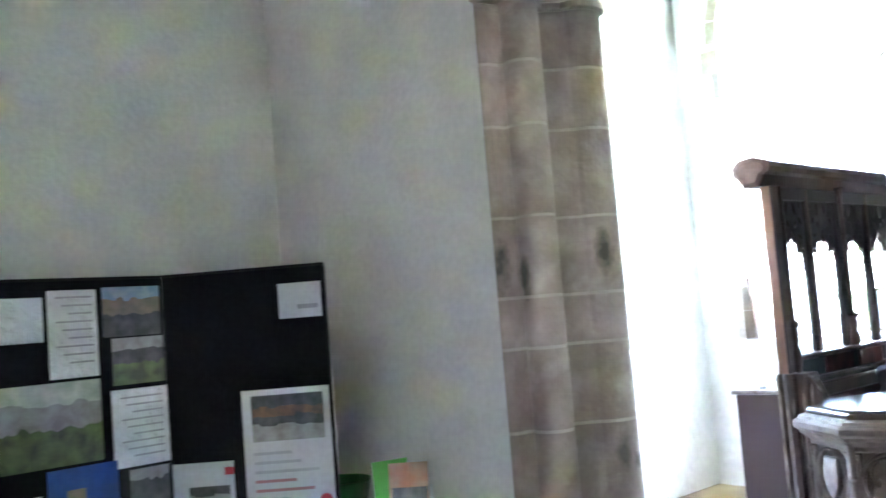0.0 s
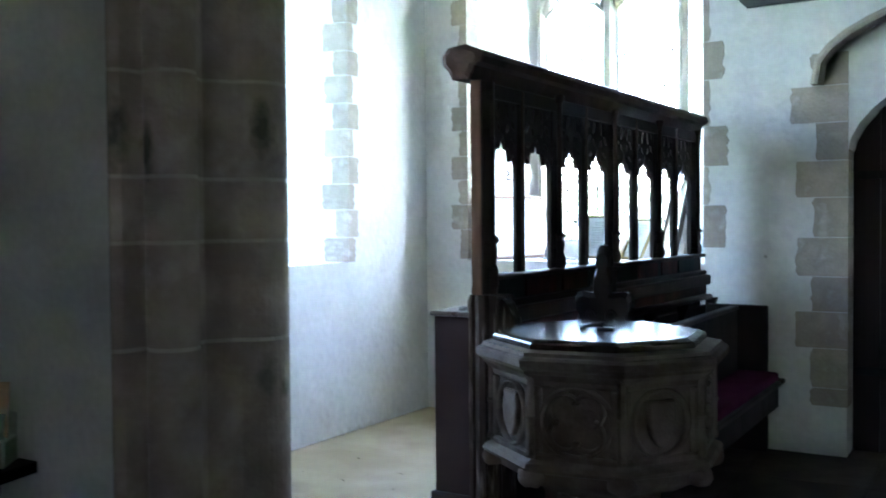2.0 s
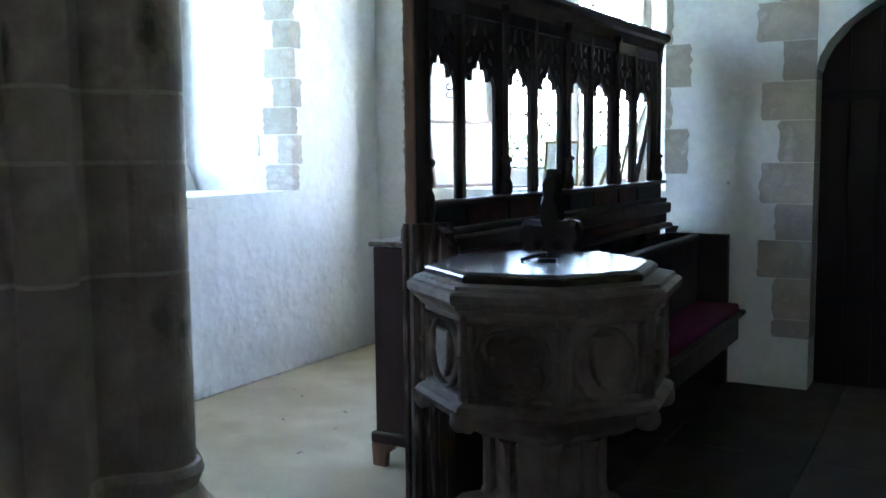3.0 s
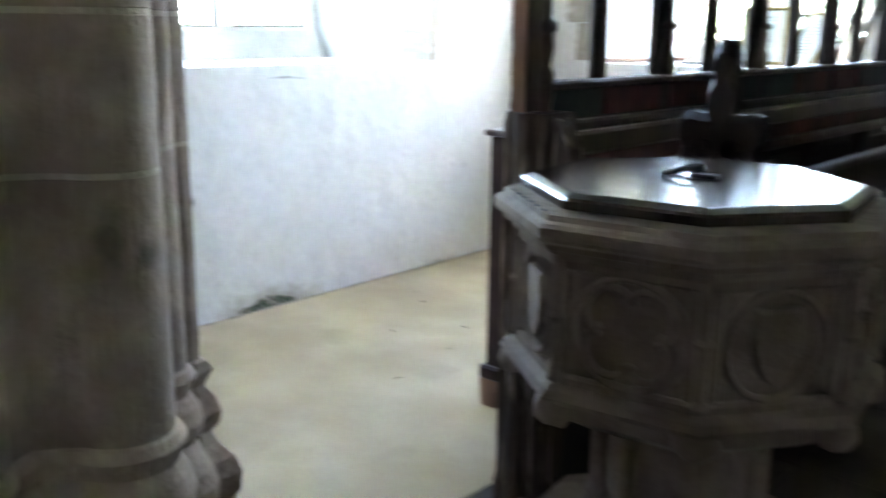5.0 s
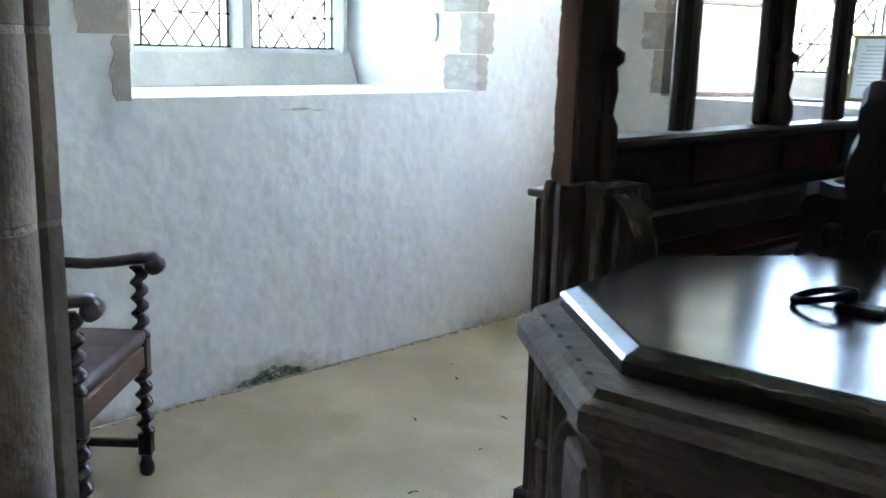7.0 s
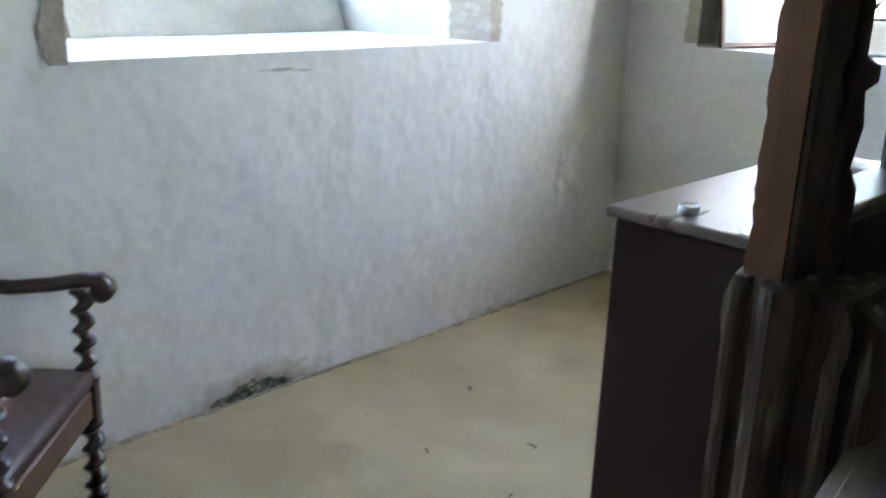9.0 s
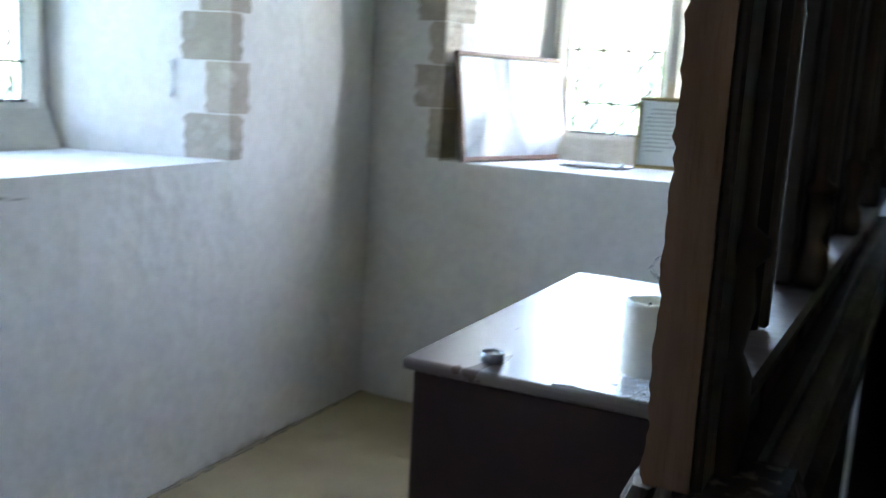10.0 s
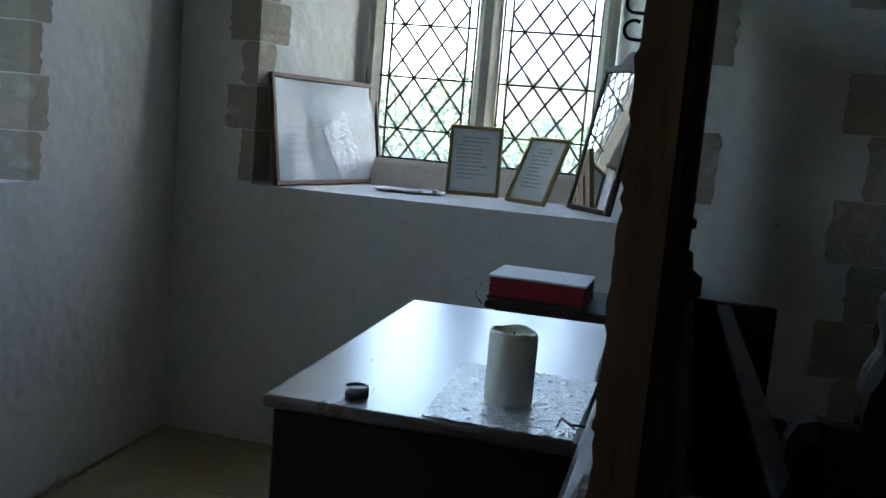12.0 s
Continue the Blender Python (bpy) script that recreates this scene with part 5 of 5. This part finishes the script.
def lphoto(x0, x1, y0, y1, tones, label=""):
    return photo(left_p, -x1, -x0, 1.658 - y1, 1.658 - y0, tones, label)


lphoto(0.012, 0.215, 0.025, 0.19, ("sky", "brick", "dark"), "photograph of a building under blue sky")
lphoto(0.005, 0.19, 0.195, 0.35, ("mist", "dark", "grass"), "photograph of a green field")
lp(0.0, 0.2, 0.365, 0.62, "text_sheet", SLEEVE, "typed sheet in a shiny sleeve")
for k in range(9):
    lp(0.02, 0.17 - 0.02 * (k % 3), 0.39 + 0.024 * k, 0.396 + 0.024 * k, "text_line", GREY_INK, "", 1)
lphoto(0.01, 0.15, 0.63, 0.78, ("mist", "dark"), "small dark photograph")
lp(0.235, 0.395, 0.03, 0.31, "text_sheet", SLEEVE, "typed sheet in a shiny sleeve")
for k in range(9):
    lp(0.25, 0.37 - 0.02 * (k % 3), 0.05 + 0.026 * k, 0.056 + 0.026 * k, "text_line", GREY_INK, "", 1)
lphoto(0.235, 0.56, 0.32, 0.58, ("pale", "mist", "grass"), "pale picture of the churchyard")
lp(0.41, 0.56, 0.05, 0.19, "text_sheet", SLEEVE, "typed sheet in a shiny sleeve")
lphoto(0.19, 0.42, 0.59, 0.8, ("deep_blue",), "photograph of a tower under deep blue sky")
pinned(left_p, "image", -0.36, -0.3, 0.86, 1.0, TONES["brick"], "stone tower in the photograph", -0.0048)
lp(0.44, 0.56, 0.66, 0.8, "leaflet", PAPER)

GREEN_BOX = material("green_plastic", (0.01, 0.2, 0.035), 0.4, scale=10, amount=0.3, bump=0.05)
LIME = material("lime_card", (0.09, 0.45, 0.05), 0.6, scale=10, amount=0.2, bump=0.02)
ORANGE = material("orange_leaflet", (0.6, 0.25, 0.13), 0.6, scale=14, dark=(0.5, 0.42, 0.3), amount=0.8, bump=0.0)
tray2 = thing("green_tub", "dark green plastic tub on the display table", "tub", pose(-2.05, 2.71, 0.73))
smooth(part("tub", lathe([(0.08, 0.0), (0.1, 0.005), (0.125, 0.14), (0.13, 0.145), (0.122, 0.145), (0.095, 0.012), (0.01, 0.01)], 24), GREEN_BOX, tray2))
rack = thing("leaflet_rack", "small white rack of coloured leaflets on the table", "leaflet rack", pose(-1.71, 2.735, 0.73, 0, 0, 40))
part("tray", box(-0.1, 0.1, -0.05, 0.06, 0.0, 0.07, 0.004), PAPER, rack)
part("back_plate", box(-0.1, 0.1, 0.06, 0.066, 0.0, 0.13, 0.001), PAPER, rack)
lf = part("leaflet", box(-0.06, 0.08, -0.003, 0.003, 0.0, 0.2), ORANGE, rack, "orange printed leaflet", m=pose(0.01, 0.0, 0.02, -12, 0, 0))
lf = part("leaflet", box(-0.08, 0.05, -0.003, 0.003, 0.0, 0.21), LIME, rack, "lime green leaflet", m=pose(-0.02, 0.03, 0.02, -12, -5, 0))
lf = part("leaflet", box(-0.05, 0.075, -0.003, 0.003, 0.0, 0.12), TONES["dark"], rack, "dark printed leaflet", m=pose(0.015, -0.03, 0.02, -12, 0, 0))

# ---- outside ----
gr = bmesh.new()
bmesh.ops.create_grid(gr, x_segments=40, y_segments=40, size=600)
for v in gr.verts:
    v.co.z = -0.45
setting("ground", gr, GRASS, "green churchyard grass", "ground")


def shrub(name, label, x, y, rx, ry, h, count, seed, tree=False):
    rnd = random.Random(seed)
    ob = thing(name, label, "shrub", pose(x, y, -0.45))
    st = bmesh.new()
    for k in range(5):
        a = rnd.uniform(0, 6.28)
        sweep([(0.1 * math.cos(a), 0.1 * math.sin(a), 0), (rx * 0.4 * math.cos(a), ry * 0.4 * math.sin(a), h * 0.4), (rx * 0.7 * math.cos(a), ry * 0.7 * math.sin(a), h * 0.75)], 0.05, 0.05, (math.sin(a), -math.cos(a), 0.1), st)
    part("trunk", st, OAK_WORN, ob)
    vs, fs = [], []
    lumps = [(rnd.uniform(-rx, rx), rnd.uniform(-ry, ry), rnd.uniform(0.3, 0.85) * h, rnd.uniform(0.25, 0.5)) for k in range(16)]
    for k in range(count):
        lx, ly, lz, lr = rnd.choice(lumps)
        d = Vector((rnd.gauss(0, 1), rnd.gauss(0, 1), rnd.gauss(0, 1))).normalized() * lr * rnd.uniform(0.6, 1.1)
        p = Vector((lx, ly, lz)) + Vector((d.x, d.y, d.z * 0.8))
        if p.z < 0.03:
            p.z = 0.05
        a = Vector((rnd.gauss(0, 1), rnd.gauss(0, 1), rnd.gauss(0, 1))).normalized() * rnd.uniform(0.04, 0.09)
        b = a.cross(Vector((rnd.gauss(0, 1), rnd.gauss(0, 1), rnd.gauss(0, 1)))).normalized() * rnd.uniform(0.025, 0.05)
        n = len(vs)
        vs += [p - a, p + b, p + a, p - b]
        fs.append((n, n + 1, n + 2, n + 3))
    me = bpy.data.meshes.new("crown")
    me.from_pydata([tuple(v) for v in vs], [], fs)
    me.materials.append(LEAF)
    part("crown", me, None, ob)
    return ob


for k, (x, y, h) in enumerate(((-6.5, 15, 2.4), (-4.6, 16, 2.0), (-3.0, 14.5, 1.9), (-1.2, 16, 2.1), (0.8, 15, 1.9), (-5.4, 19, 3.0))):
    shrub("shrub", "leafy green churchyard shrub on the grass", x, y, 1.1, 0.9, h, 2600, k)
for k, (x, y, h) in enumerate(((-17, 9.5, 1.5), (-18, 13, 1.6), (-17, 17, 1.5))):
    shrub("shrub", "leafy green churchyard shrub on the grass", x, y, 1.0, 1.2, h, 2200, 20 + k)
BRICK = material("pale_brick", (0.42, 0.3, 0.25), 0.9, scale=4, amount=0.6, grain=40, bump=0.2)
TILE = material("roof_slate", (0.2, 0.22, 0.26), 0.8, scale=6, amount=0.6, bump=0.2)
house = thing("house", "pale brick house with a slate roof beyond the churchyard", "house", pose(-1.5, 34, -0.45))
part("wall", box(-5, 7, 0, 7, 0, 3.6), BRICK, house)
part("roof", loft([[(x, -0.3, 3.5), (x, 3.5, 6.2), (x, 7.3, 3.5), (x, 7.3, 3.35), (x, -0.3, 3.35)] for x in (-5.3, 7.3)]), TILE, house)
part("chimney", box(3, 3.8, 3.1, 3.9, 5.5, 7.2, 0.03), BRICK, house)
for x in (-3.5, -0.5, 2.5, 5):
    w = part("window", box(x, x + 1.2, -0.05, 0.02, 1.0, 2.3, 0.01), PAPER, house)
    part("pane", box(x + 0.08, x + 1.12, -0.06, -0.051, 1.08, 2.22), SLATE, w)

# ---- stone flags of the floor, nearest ones as pieces ----
FLAG_MESH = {}
for i in range(-3, 4):
    for j in range(-1, 9):
        x, y = -1.2 + 0.62 * (i + 3), 2.0 + 0.63 * j
        key = (i + 2 * j) % 3
        if key not in FLAG_MESH:
            FLAG_MESH[key] = mesh_of("flag", box(0.003, 0.617, 0.003, 0.627, 0, 0.03 - 0.001 * key, 0.004), FLAG)
        f = part("flagstone", FLAG_MESH[key], None, bpy.data.objects["floor"])
        f.matrix_basis = Matrix.Translation((x, y, -0.03))
far_flags = bmesh.new()
for x0, x1, y0, y1 in ((-2.55, 4.5, -4.6, 1.37), (-2.55, -1.2, 1.37, 2.87), (3.14, 4.5, 1.37, 7.025)):
    nx, ny = max(1, round((x1 - x0) / 0.62)), max(1, round((y1 - y0) / 0.63))
    for i in range(nx):
        for j in range(ny):
            box(x0 + (x1 - x0) * i / nx + 0.003, x0 + (x1 - x0) * (i + 1) / nx - 0.003, y0 + (y1 - y0) * j / ny + 0.003, y0 + (y1 - y0) * (j + 1) / ny - 0.003, -0.03, -0.001, bm=far_flags)
tagged(part("flagstones", far_flags, FLAG, bpy.data.objects["floor"]), kind="stuff")
